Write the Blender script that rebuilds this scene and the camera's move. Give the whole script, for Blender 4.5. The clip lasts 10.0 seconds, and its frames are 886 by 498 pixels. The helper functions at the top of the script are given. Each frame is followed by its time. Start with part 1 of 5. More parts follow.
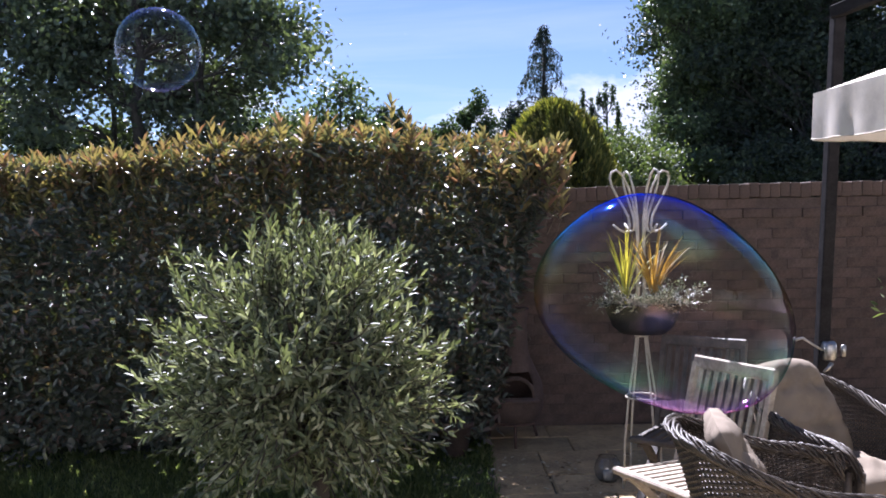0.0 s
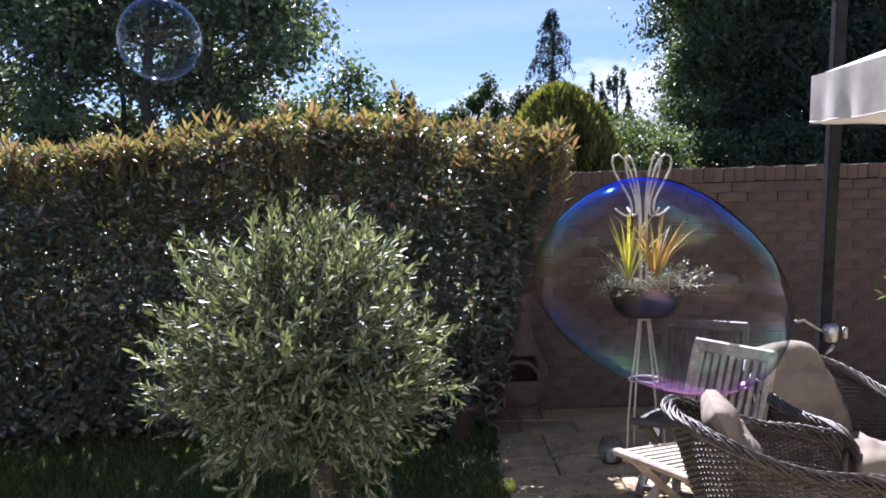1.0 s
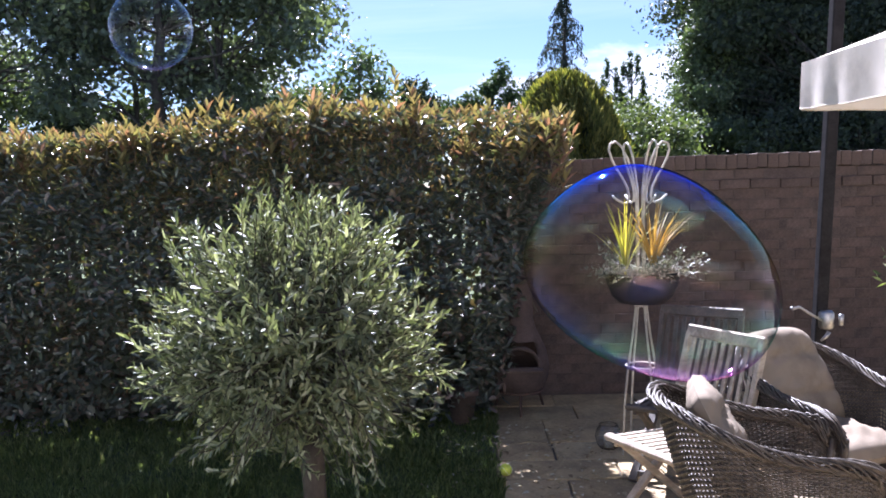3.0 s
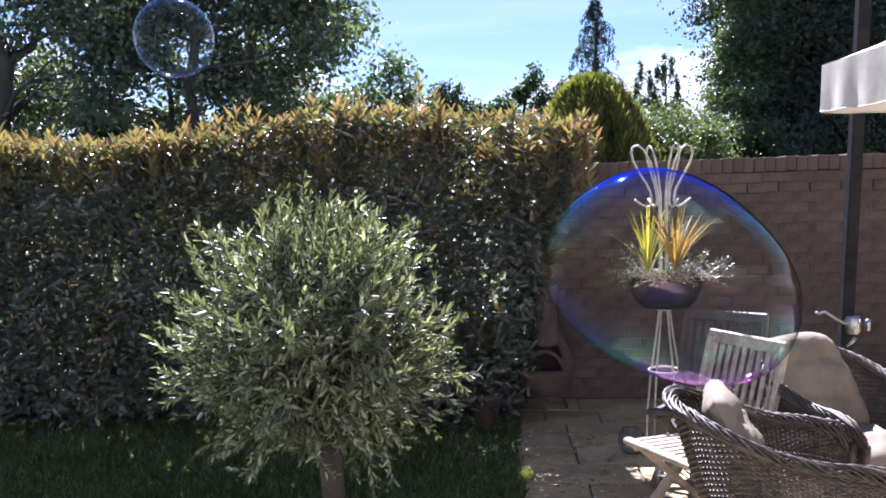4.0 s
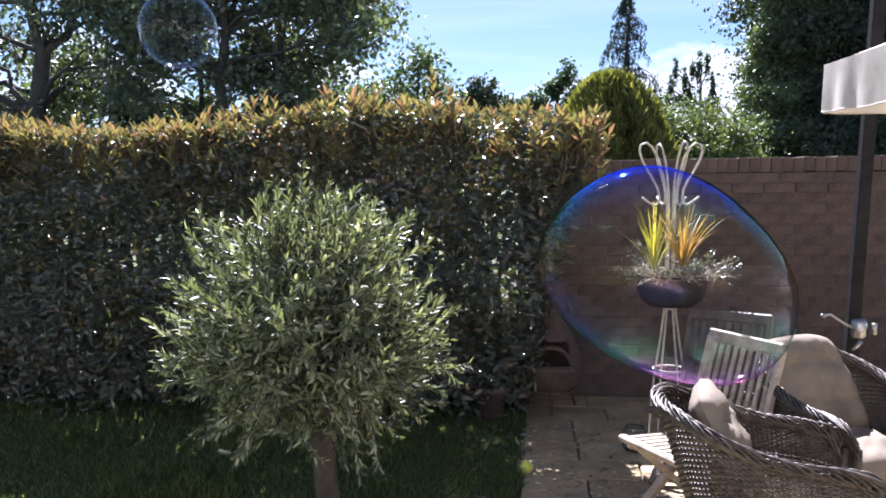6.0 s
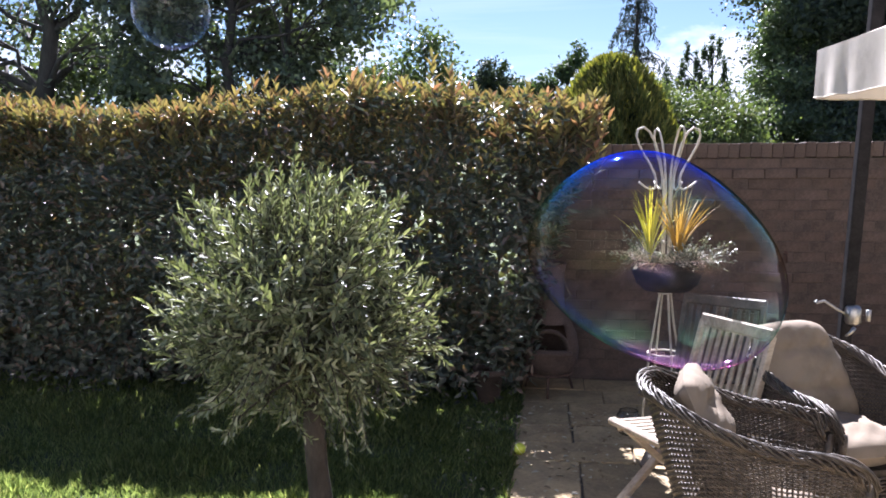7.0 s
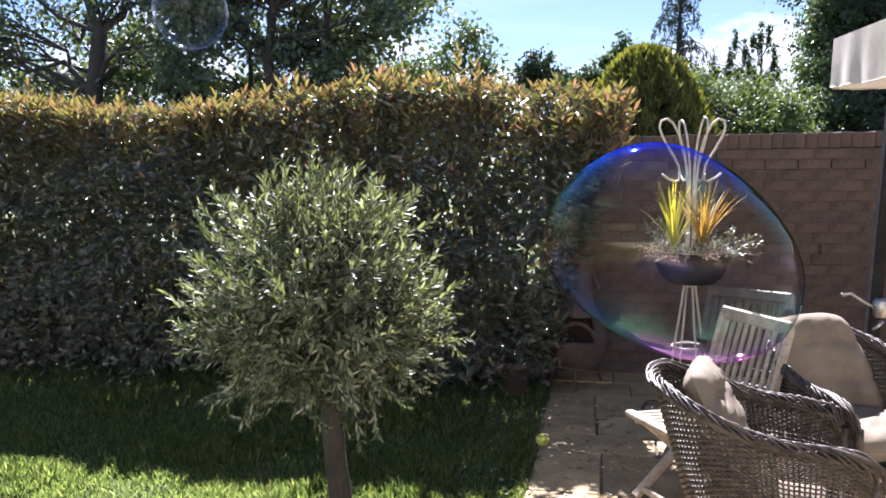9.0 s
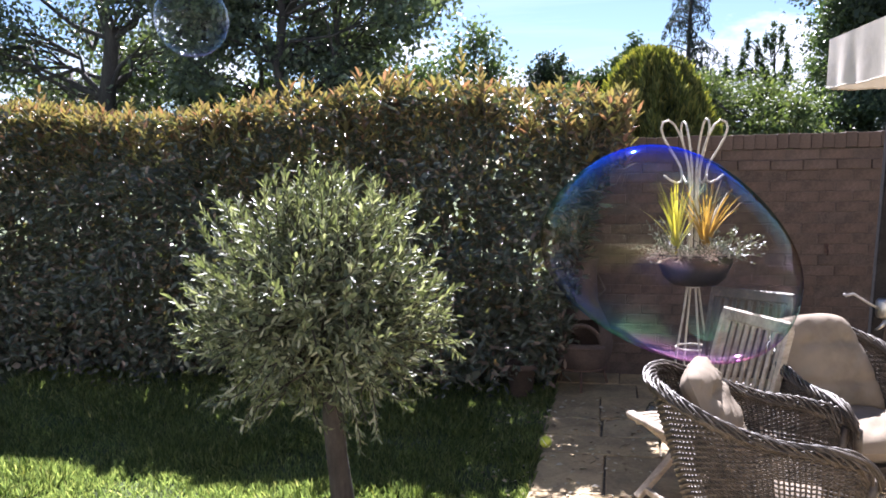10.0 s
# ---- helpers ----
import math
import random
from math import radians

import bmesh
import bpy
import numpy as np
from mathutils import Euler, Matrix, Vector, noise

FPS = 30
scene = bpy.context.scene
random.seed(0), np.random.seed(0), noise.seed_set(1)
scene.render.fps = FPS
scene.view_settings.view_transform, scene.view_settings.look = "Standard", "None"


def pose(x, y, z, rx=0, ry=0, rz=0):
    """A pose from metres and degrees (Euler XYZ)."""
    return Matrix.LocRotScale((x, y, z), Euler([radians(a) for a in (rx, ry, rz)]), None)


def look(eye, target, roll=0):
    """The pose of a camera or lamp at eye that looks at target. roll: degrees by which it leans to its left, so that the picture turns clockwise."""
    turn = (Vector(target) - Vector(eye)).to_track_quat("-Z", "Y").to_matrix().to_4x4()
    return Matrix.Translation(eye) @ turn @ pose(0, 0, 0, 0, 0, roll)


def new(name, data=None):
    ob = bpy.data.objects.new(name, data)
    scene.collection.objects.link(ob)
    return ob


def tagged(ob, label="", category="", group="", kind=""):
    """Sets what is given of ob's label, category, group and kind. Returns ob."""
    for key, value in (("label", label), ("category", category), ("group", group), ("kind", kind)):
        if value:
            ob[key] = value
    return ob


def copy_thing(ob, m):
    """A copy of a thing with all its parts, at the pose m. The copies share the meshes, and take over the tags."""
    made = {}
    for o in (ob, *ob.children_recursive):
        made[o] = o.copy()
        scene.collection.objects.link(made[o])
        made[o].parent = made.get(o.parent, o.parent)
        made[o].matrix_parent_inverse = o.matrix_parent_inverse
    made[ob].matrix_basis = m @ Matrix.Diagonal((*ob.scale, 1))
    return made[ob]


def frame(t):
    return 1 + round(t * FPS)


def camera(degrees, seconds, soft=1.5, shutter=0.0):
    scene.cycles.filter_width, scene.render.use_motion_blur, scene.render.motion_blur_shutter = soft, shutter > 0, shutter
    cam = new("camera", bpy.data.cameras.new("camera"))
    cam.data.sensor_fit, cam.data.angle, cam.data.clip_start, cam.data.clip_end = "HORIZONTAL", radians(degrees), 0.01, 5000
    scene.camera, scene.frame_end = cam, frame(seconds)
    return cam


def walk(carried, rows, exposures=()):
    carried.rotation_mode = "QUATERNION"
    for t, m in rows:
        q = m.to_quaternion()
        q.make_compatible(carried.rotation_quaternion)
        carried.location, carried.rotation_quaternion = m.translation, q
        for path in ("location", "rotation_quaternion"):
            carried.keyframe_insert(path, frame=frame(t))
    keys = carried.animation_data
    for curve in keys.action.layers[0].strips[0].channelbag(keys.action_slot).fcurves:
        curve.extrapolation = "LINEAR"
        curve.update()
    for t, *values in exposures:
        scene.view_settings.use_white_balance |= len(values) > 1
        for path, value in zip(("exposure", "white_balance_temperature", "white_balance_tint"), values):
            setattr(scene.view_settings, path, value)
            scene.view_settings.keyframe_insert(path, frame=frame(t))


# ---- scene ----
cam = camera(57.3, 10.0, soft=1.75)
METRES, EYE, TILT, LEAN, TURN = 0.725, 1.62, -2.5, 1.2, 0.0
ROWS = [
    (0.0, 0.0, 0.0, 0.0, -0.0, 0.0, 0.0),
    (0.5, 0.03, -0.0201, -0.003, 0.15, -0.6, 0.17),
    (1.0, 0.0658, -0.0527, -0.0039, 0.81, -1.02, 0.36),
    (1.5, 0.1069, -0.0716, -0.0062, 1.43, -1.29, 0.45),
    (2.0, 0.1426, -0.0826, -0.0077, 1.44, -1.56, 0.4),
    (3.5, 0.2661, -0.1161, -0.0072, 2.95, -1.96, 0.39),
    (4.0, 0.318, -0.1369, -0.0081, 4.39, -1.62, 0.39),
    (4.5, 0.3708, -0.1458, -0.0097, 5.41, -1.28, 0.22),
    (5.0, 0.4221, -0.1511, -0.0129, 5.86, -1.14, -0.15),
    (5.5, 0.4774, -0.1556, -0.0137, 6.35, -1.47, -0.54),
    (7.0, 0.6524, -0.1772, -0.0102, 7.51, -3.27, -1.36),
    (7.5, 0.7032, -0.1755, -0.0065, 8.21, -3.67, -1.4),
    (8.0, 0.7566, -0.1901, -0.0056, 9.03, -3.76, -1.4),
    (8.5, 0.8072, -0.1982, -0.0035, 10.04, -3.79, -1.21),
    (9.0, 0.8591, -0.2108, -0.0024, 10.86, -3.83, -0.99),
    (9.5, 0.9033, -0.217, -0.001, 11.33, -3.8, -0.83),
    (10.0, 0.955, -0.234, 0.0009, 11.85, -3.64, -0.56),
]
walk(cam, [(t, pose(0, 0, EYE, TILT, LEAN, TURN) @ pose(METRES * x, METRES * y, METRES * z, 90 + pitch, roll, yaw)) for t, x, y, z, yaw, pitch, roll in ROWS],
     [(0.0, 2.04, 5550, 25), (2.0, 2.32, 5450, 25), (3.5, 2.47, 5450, 25), (7.5, 2.37, 5750, 22), (10.0, 2.55, 5800, 22)])

# ---- light: a clear midday sky, the sun ahead and to the side ----
SUN_AZ, SUN_EL = radians(10), radians(48)
toward_sun = Vector((-math.sin(SUN_AZ) * math.cos(SUN_EL), math.cos(SUN_AZ) * math.cos(SUN_EL), math.sin(SUN_EL)))
world = bpy.data.worlds.new("sky")
scene.world = world
world.use_nodes = True
wn, wl = world.node_tree.nodes, world.node_tree.links
sky = wn.new("ShaderNodeTexSky")
sky.sky_type, sky.sun_disc = "NISHITA", False
sky.sun_elevation, sky.sun_rotation = SUN_EL, -SUN_AZ
sky.dust_density, sky.ozone_density = 0.3, 4.0


def sky_node(kind, op="", ins=(), **defaults):
    nd = wn.new(kind)
    if op:
        nd.operation = op
    for k, v in enumerate(ins):
        if isinstance(v, bpy.types.NodeSocket):
            wl.new(v, nd.inputs[k])
        elif v is not None:
            nd.inputs[k].default_value = v
    for k, v in defaults.items():
        nd.inputs[k].default_value = v
    return nd


# fair-weather clouds over the whole sky: thin streaks, and heaps low over the horizon
ray_dir = wn.new("ShaderNodeTexCoord").outputs["Generated"]
xyz = sky_node("ShaderNodeSeparateXYZ", ins=(ray_dir,))
height = sky_node("ShaderNodeMath", "MAXIMUM", (xyz.outputs[2], 0.06)).outputs[0]
px = sky_node("ShaderNodeMath", "DIVIDE", (xyz.outputs[0], height)).outputs[0]
py = sky_node("ShaderNodeMath", "DIVIDE", (xyz.outputs[1], height)).outputs[0]
flat = sky_node("ShaderNodeCombineXYZ", ins=(px, py))
wisp = sky_node("ShaderNodeTexNoise", Scale=0.55, Detail=7.0, Roughness=0.6, Distortion=0.8)
stretch = sky_node("ShaderNodeMapping", ins=(flat.outputs[0],))
stretch.inputs["Scale"].default_value, stretch.inputs["Location"].default_value = (0.45, 1.1, 1), (3.1, 0.4, 0)
wl.new(stretch.outputs[0], wisp.inputs["Vector"])
wisp_amount = sky_node("ShaderNodeMapRange", ins=(wisp.outputs[0], 0.5, 0.85, 0.0, 0.3)).outputs[0]
heap = sky_node("ShaderNodeTexNoise", Scale=5.0, Detail=6.0, Roughness=0.55)
squash = sky_node("ShaderNodeMapping", ins=(ray_dir,))
squash.inputs["Scale"].default_value, squash.inputs["Location"].default_value = (1, 1, 2.2), (0.35, 0.2, 0.1)
wl.new(squash.outputs[0], heap.inputs["Vector"])
low = sky_node("ShaderNodeMapRange", ins=(xyz.outputs[2], 0.10, 0.24, 0.22, -0.05)).outputs[0]
heap_sum = sky_node("ShaderNodeMath", "ADD", (heap.outputs[0], low)).outputs[0]
toward = sky_node("ShaderNodeVectorMath", "DOT_PRODUCT", (ray_dir, (0.24, 0.957, 0.163)))
bank = sky_node("ShaderNodeMapRange", ins=(toward.outputs["Value"], 0.985, 0.998, 0.0, 0.16)).outputs[0]
heap_sum = sky_node("ShaderNodeMath", "ADD", (heap_sum, bank)).outputs[0]
heap_amount = sky_node("ShaderNodeMapRange", ins=(heap_sum, 0.66, 0.76, 0.0, 0.9)).outputs[0]
cover = sky_node("ShaderNodeMath", "MAXIMUM", (wisp_amount, heap_amount)).outputs[0]
over = wn.new("ShaderNodeMix")
over.data_type = "RGBA"
wl.new(cover, over.inputs[0])
wl.new(sky.outputs[0], over.inputs[6])
over.inputs[7].default_value = (10.0, 10.4, 10.9, 1)
wl.new(over.outputs[2], wn["Background"].inputs[0])
wn["Background"].inputs[1].default_value = 0.0265
sun = new("sun", bpy.data.lights.new("sun", "SUN"))
sun.data.energy, sun.data.angle, sun.data.color = 5.0, radians(0.53), (1.0, 0.965, 0.91)
sun.matrix_world = look(toward_sun * 30, (0, 0, 0))

# ---- materials ----
def node_mat(name):
    m = bpy.data.materials.new(name)
    m.use_nodes = True
    nt = m.node_tree
    return m, nt.nodes, nt.links, nt.nodes["Principled BSDF"]


def ramp_node(n, stops):
    r = n.new("ShaderNodeValToRGB")
    e = r.color_ramp.elements
    while len(e) < len(stops):
        e.new(0.5)
    for el, (p, c) in zip(e, stops):
        el.position, el.color = p, (*c, 1)
    return r


def noise_node(n, l, scale, detail=4, rough=0.6, coord="Object", stretch=(1, 1, 1)):
    tc = n.new("ShaderNodeTexCoord")
    mp = n.new("ShaderNodeMapping")
    mp.inputs["Scale"].default_value = stretch
    nz = n.new("ShaderNodeTexNoise")
    nz.inputs["Scale"].default_value, nz.inputs["Detail"].default_value, nz.inputs["Roughness"].default_value = scale, detail, rough
    l.new(tc.outputs[coord], mp.inputs[0])
    l.new(mp.outputs[0], nz.inputs["Vector"])
    return nz


def mixc(n, l, a, b, fac, mode="MIX"):
    x = n.new("ShaderNodeMix")
    x.data_type, x.blend_type = "RGBA", mode
    for sock, v in ((x.inputs[0], fac), (x.inputs[6], a), (x.inputs[7], b)):
        if isinstance(v, bpy.types.NodeSocket):
            l.new(v, sock)
        elif isinstance(v, (int, float)):
            sock.default_value = v
        else:
            sock.default_value = (*v, 1)
    return x.outputs[2]


def bump(n, l, bsdf, src, strength, dist):
    b = n.new("ShaderNodeBump")
    b.inputs["Strength"].default_value, b.inputs["Distance"].default_value = strength, dist
    l.new(src, b.inputs["Height"])
    l.new(b.outputs[0], bsdf.inputs["Normal"])


def leaf_mat(name, stops, rough=0.4, through_leaf=0.35, tint=(1.2, 1.3, 0.5), spec=0.5, patch=None):
    """A leaf: each one its own shade, lit from behind as well."""
    m, n, l, b = node_mat(name)
    geo = n.new("ShaderNodeNewGeometry")
    r = ramp_node(n, stops)
    l.new(geo.outputs["Random Per Island"], r.inputs[0])
    col = r.outputs[0]
    if patch:
        nz = noise_node(n, l, patch[0], 2)
        pr = ramp_node(n, [(0.38, (0, 0, 0)), (0.62, (1, 1, 1))])
        l.new(nz.outputs[0], pr.inputs[0])
        col = mixc(n, l, col, patch[1], pr.outputs[0], "MULTIPLY")
    l.new(col, b.inputs["Base Color"])
    b.inputs["Roughness"].default_value = rough
    b.inputs["Specular IOR Level"].default_value = spec
    t = n.new("ShaderNodeBsdfTranslucent")
    l.new(mixc(n, l, col, tint, 1.0, "MULTIPLY"), t.inputs[0])
    mx = n.new("ShaderNodeMixShader")
    mx.inputs[0].default_value = through_leaf
    l.new(b.outputs[0], mx.inputs[1])
    l.new(t.outputs[0], mx.inputs[2])
    l.new(mx.outputs[0], n["Material Output"].inputs[0])
    return m


def rough_mat(name, c1, c2, scale=8, rough=0.8, fine=60, bump_d=0.004, stretch=(1, 1, 1), per_object=0.0, spec=0.3):
    m, n, l, b = node_mat(name)
    a = noise_node(n, l, scale, 5, 0.6, stretch=stretch)
    f = noise_node(n, l, fine, 4, 0.7, stretch=stretch)
    r = ramp_node(n, [(0.32, c1), (0.68, c2)])
    l.new(a.outputs[0], r.inputs[0])
    fr = ramp_node(n, [(0.3, (0.72, 0.72, 0.72)), (0.7, (1.15, 1.15, 1.15))])
    l.new(f.outputs[0], fr.inputs[0])
    col = mixc(n, l, r.outputs[0], fr.outputs[0], 1.0, "MULTIPLY")
    if per_object:
        oi = n.new("ShaderNodeObjectInfo")
        orr = ramp_node(n, [(0, (1 - per_object,) * 3), (0.5, (1, 1 - per_object * 0.3, 1 - per_object * 0.5)), (1, (1 + per_object,) * 3)])
        l.new(oi.outputs["Random"], orr.inputs[0])
        col = mixc(n, l, col, orr.outputs[0], 1.0, "MULTIPLY")
    l.new(col, b.inputs["Base Color"])
    b.inputs["Roughness"].default_value = rough
    b.inputs["Specular IOR Level"].default_value = spec
    if bump_d:
        bump(n, l, b, f.outputs[0], 0.6, bump_d)
    return m


def cloth_mat(name, col, through_cloth=0.0, weave=900):
    m, n, l, b = node_mat(name)
    a = noise_node(n, l, 5, 4)
    r = ramp_node(n, [(0.3, tuple(c * 0.86 for c in col)), (0.7, col)])
    l.new(a.outputs[0], r.inputs[0])
    s = noise_node(n, l, 2.3, 6, 0.7)
    sr = ramp_node(n, [(0.3, (0.66, 0.65, 0.63)), (0.5, (0.97, 0.97, 0.96)), (0.8, (1.04, 1.03, 1.02))])
    l.new(s.outputs[0], sr.inputs[0])
    l.new(mixc(n, l, r.outputs[0], sr.outputs[0], 1.0, "MULTIPLY"), b.inputs["Base Color"])
    b.inputs["Roughness"].default_value = 0.92
    b.inputs["Specular IOR Level"].default_value = 0.15
    f = noise_node(n, l, weave, 2)
    bump(n, l, b, f.outputs[0], 0.4, 0.001)
    if through_cloth:
        # an assumed, unseen house wall behind the camera closes the garden and bounces fill light
        t = n.new("ShaderNodeBsdfTranslucent")
        l.new(r.outputs[0], t.inputs[0])
        mx = n.new("ShaderNodeMixShader")
        mx.inputs[0].default_value = through_cloth
        l.new(b.outputs[0], mx.inputs[1])
        l.new(t.outputs[0], mx.inputs[2])
        l.new(mx.outputs[0], n["Material Output"].inputs[0])
    return m


M_HEDGE = leaf_mat("photinia_leaf", [(0, (0.045, 0.062, 0.046)), (0.45, (0.07, 0.088, 0.062)), (0.75, (0.11, 0.115, 0.08)), (1, (0.165, 0.11, 0.085))], 0.42, 0.26, (1.3, 1.2, 0.4), 0.75)
M_SHOOT = leaf_mat("photinia_new_leaf", [(0, (0.19, 0.19, 0.075)), (0.3, (0.22, 0.185, 0.08)), (0.52, (0.18, 0.13, 0.075)), (0.75, (0.13, 0.145, 0.07)), (0.93, (0.22, 0.12, 0.085)), (1, (0.28, 0.17, 0.135))], 0.36, 0.34, (1.15, 1.05, 0.55), 0.6)
M_OLIVE = leaf_mat("olive_leaf", [(0, (0.058, 0.07, 0.038)), (0.4, (0.122, 0.14, 0.072)), (0.75, (0.215, 0.23, 0.125)), (1, (0.4, 0.41, 0.3))], 0.48, 0.27, (1.05, 1.12, 0.55), 0.5)
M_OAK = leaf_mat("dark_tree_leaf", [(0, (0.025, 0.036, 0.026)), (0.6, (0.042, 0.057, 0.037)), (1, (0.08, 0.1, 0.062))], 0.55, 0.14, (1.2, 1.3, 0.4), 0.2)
M_WOOD = leaf_mat("woodland_leaf", [(0, (0.05, 0.07, 0.048)), (0.6, (0.092, 0.118, 0.072)), (1, (0.165, 0.195, 0.12))], 0.46, 0.25, (1.2, 1.3, 0.5), 0.55)
M_GREEN = leaf_mat("bright_shrub_leaf", [(0, (0.055, 0.08, 0.036)), (0.6, (0.1, 0.135, 0.058)), (1, (0.17, 0.195, 0.09))], 0.55, 0.3, (1.2, 1.25, 0.5), 0.3)
M_BIRCH = leaf_mat("pale_tree_leaf", [(0, (0.05, 0.08, 0.04)), (0.6, (0.085, 0.12, 0.06)), (1, (0.15, 0.18, 0.1))], 0.45, 0.3)
M_THUJA = leaf_mat("golden_thuja_spray", [(0, (0.055, 0.075, 0.03)), (0.5, (0.125, 0.15, 0.05)), (1, (0.25, 0.25, 0.08))], 0.6, 0.33, (1.3, 1.2, 0.3), 0.2)
M_CEDAR = leaf_mat("blue_green_needle", [(0, (0.022, 0.034, 0.032)), (1, (0.06, 0.08, 0.07))], 0.6, 0.12, spec=0.2)
M_FAR = leaf_mat("far_tree_leaf", [(0, (0.03, 0.055, 0.03)), (1, (0.085, 0.115, 0.06))], 0.6, 0.25, spec=0.2)
M_YSPIKE = leaf_mat("yellow_strap_leaf", [(0, (0.24, 0.25, 0.045)), (0.6, (0.38, 0.35, 0.07)), (1, (0.13, 0.17, 0.045))], 0.6, 0.4, (1.2, 1.1, 0.4))
M_OSPIKE = leaf_mat("bronze_strap_leaf", [(0, (0.26, 0.17, 0.055)), (0.6, (0.36, 0.24, 0.07)), (1, (0.18, 0.15, 0.06))], 0.6, 0.4, (1.2, 1.0, 0.4))
M_SILVER = leaf_mat("silver_leaf", [(0, (0.06, 0.065, 0.055)), (0.6, (0.13, 0.135, 0.115)), (1, (0.3, 0.3, 0.27))], 0.45, 0.2)
M_GRASS = leaf_mat("grass_blade", [(0, (0.07, 0.098, 0.05)), (0.55, (0.135, 0.17, 0.08)), (0.93, (0.22, 0.25, 0.12)), (1, (0.32, 0.3, 0.18))], 0.5, 0.6, (1.6, 1.7, 0.75), 0.3)
M_LITTER = leaf_mat("dry_leaf", [(0, (0.16, 0.1, 0.05)), (0.5, (0.32, 0.25, 0.15)), (1, (0.5, 0.45, 0.36))], 0.7, 0.15)
M_BARK = rough_mat("bark", (0.036, 0.033, 0.031), (0.085, 0.077, 0.07), 6, 0.95, 40, 0.02, (1, 1, 0.25))
M_OBARK = rough_mat("olive_bark", (0.036, 0.029, 0.024), (0.08, 0.064, 0.052), 14, 0.95, 70, 0.008, (1, 1, 0.3))
M_TWIG = rough_mat("twig", (0.09, 0.07, 0.05), (0.17, 0.14, 0.1), 20, 0.9, 90, 0.0)
M_LAWN = rough_mat("lawn_soil_and_thatch", (0.045, 0.06, 0.024), (0.085, 0.11, 0.042), 3, 1.0, 120, 0.02)
M_BED = rough_mat("jointing_sand", (0.085, 0.072, 0.056), (0.16, 0.135, 0.1), 9, 1.0, 90, 0.006)
M_SLAB = rough_mat("buff_sandstone", (0.235, 0.18, 0.105), (0.43, 0.325, 0.175), 4, 0.85, 45, 0.006, per_object=0.16)
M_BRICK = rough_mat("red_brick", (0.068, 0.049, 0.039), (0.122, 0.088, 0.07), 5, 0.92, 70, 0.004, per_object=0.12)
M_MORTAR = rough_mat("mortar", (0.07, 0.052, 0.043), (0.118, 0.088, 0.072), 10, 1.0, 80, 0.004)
M_TEAK = rough_mat("weathered_teak", (0.23, 0.185, 0.14), (0.46, 0.395, 0.31), 12, 0.75, 60, 0.002, (0.25, 1, 1), per_object=0.1)
# browner teak, its colour also darkened to stand for the shade on chair_b
M_SHADED_TEAK = rough_mat("shade_darkened_brown_teak", (0.05, 0.04, 0.031), (0.115, 0.09, 0.068), 12, 0.6, 60, 0.002, (0.25, 1, 1), per_object=0.1, spec=0.5)
M_WICKER = rough_mat("brown_grey_wicker", (0.03, 0.023, 0.017), (0.098, 0.077, 0.057), 30, 0.5, 160, 0.001, per_object=0.05, spec=0.4)
M_CUSH = cloth_mat("beige_cushion_cloth", (0.245, 0.2, 0.152))
M_CANVAS = cloth_mat("cream_parasol_cloth", (0.6, 0.54, 0.455), 0.08, 700)
# dark colour that stands for the shade under the parasol roof
M_UNDERSIDE_SHADE = cloth_mat("parasol_underside_shade", (0.085, 0.07, 0.06), 0.0, 700)
M_VALANCE = cloth_mat("cream_valance_cloth", (0.68, 0.61, 0.52), 0.06, 700)
M_POST = rough_mat("dark_powder_coat", (0.018, 0.017, 0.0175), (0.032, 0.03, 0.03), 12, 0.9, 90, 0.0, spec=0.02)
M_WIRE = rough_mat("cream_painted_iron", (0.38, 0.34, 0.27), (0.58, 0.53, 0.44), 25, 0.6, 120, 0.001)
M_BOWL = rough_mat("dark_glazed_bowl", (0.012, 0.012, 0.013), (0.026, 0.026, 0.027), 10, 0.85, 80, 0.001, spec=0.15)
M_SOIL = rough_mat("potting_soil", (0.03, 0.022, 0.016), (0.08, 0.06, 0.04), 30, 1.0, 120, 0.01)
M_TERRA = rough_mat("terracotta", (0.062, 0.044, 0.037), (0.11, 0.078, 0.064), 6, 0.9, 60, 0.002)
M_SOOT = rough_mat("sooty_clay", (0.02, 0.018, 0.016), (0.06, 0.05, 0.04), 8, 1.0, 60, 0.002)
M_BALL = rough_mat("yellow_felt", (0.45, 0.5, 0.05), (0.6, 0.64, 0.1), 20, 1.0, 300, 0.002)
# pale tone picked so the unseen south wall reflects sunlight as fill
M_FILL_WALL = rough_mat("pale_fill_wall", (0.48, 0.45, 0.4), (0.6, 0.57, 0.52), 2, 0.9, 60, 0.003)
M_STEEL = rough_mat("worn_chrome", (0.3, 0.3, 0.3), (0.45, 0.44, 0.42), 20, 0.38, 90, 0.0)
M_STEEL.node_tree.nodes["Principled BSDF"].inputs["Metallic"].default_value = 1.0
M_RUST = rough_mat("rusty_iron", (0.06, 0.035, 0.027), (0.12, 0.07, 0.05), 20, 0.9, 90, 0.001)
M_GLASS, _n, _l, _b = node_mat("clear_glass")
_b.inputs["Transmission Weight"].default_value, _b.inputs["Roughness"].default_value, _b.inputs["IOR"].default_value = 1.0, 0.02, 1.45


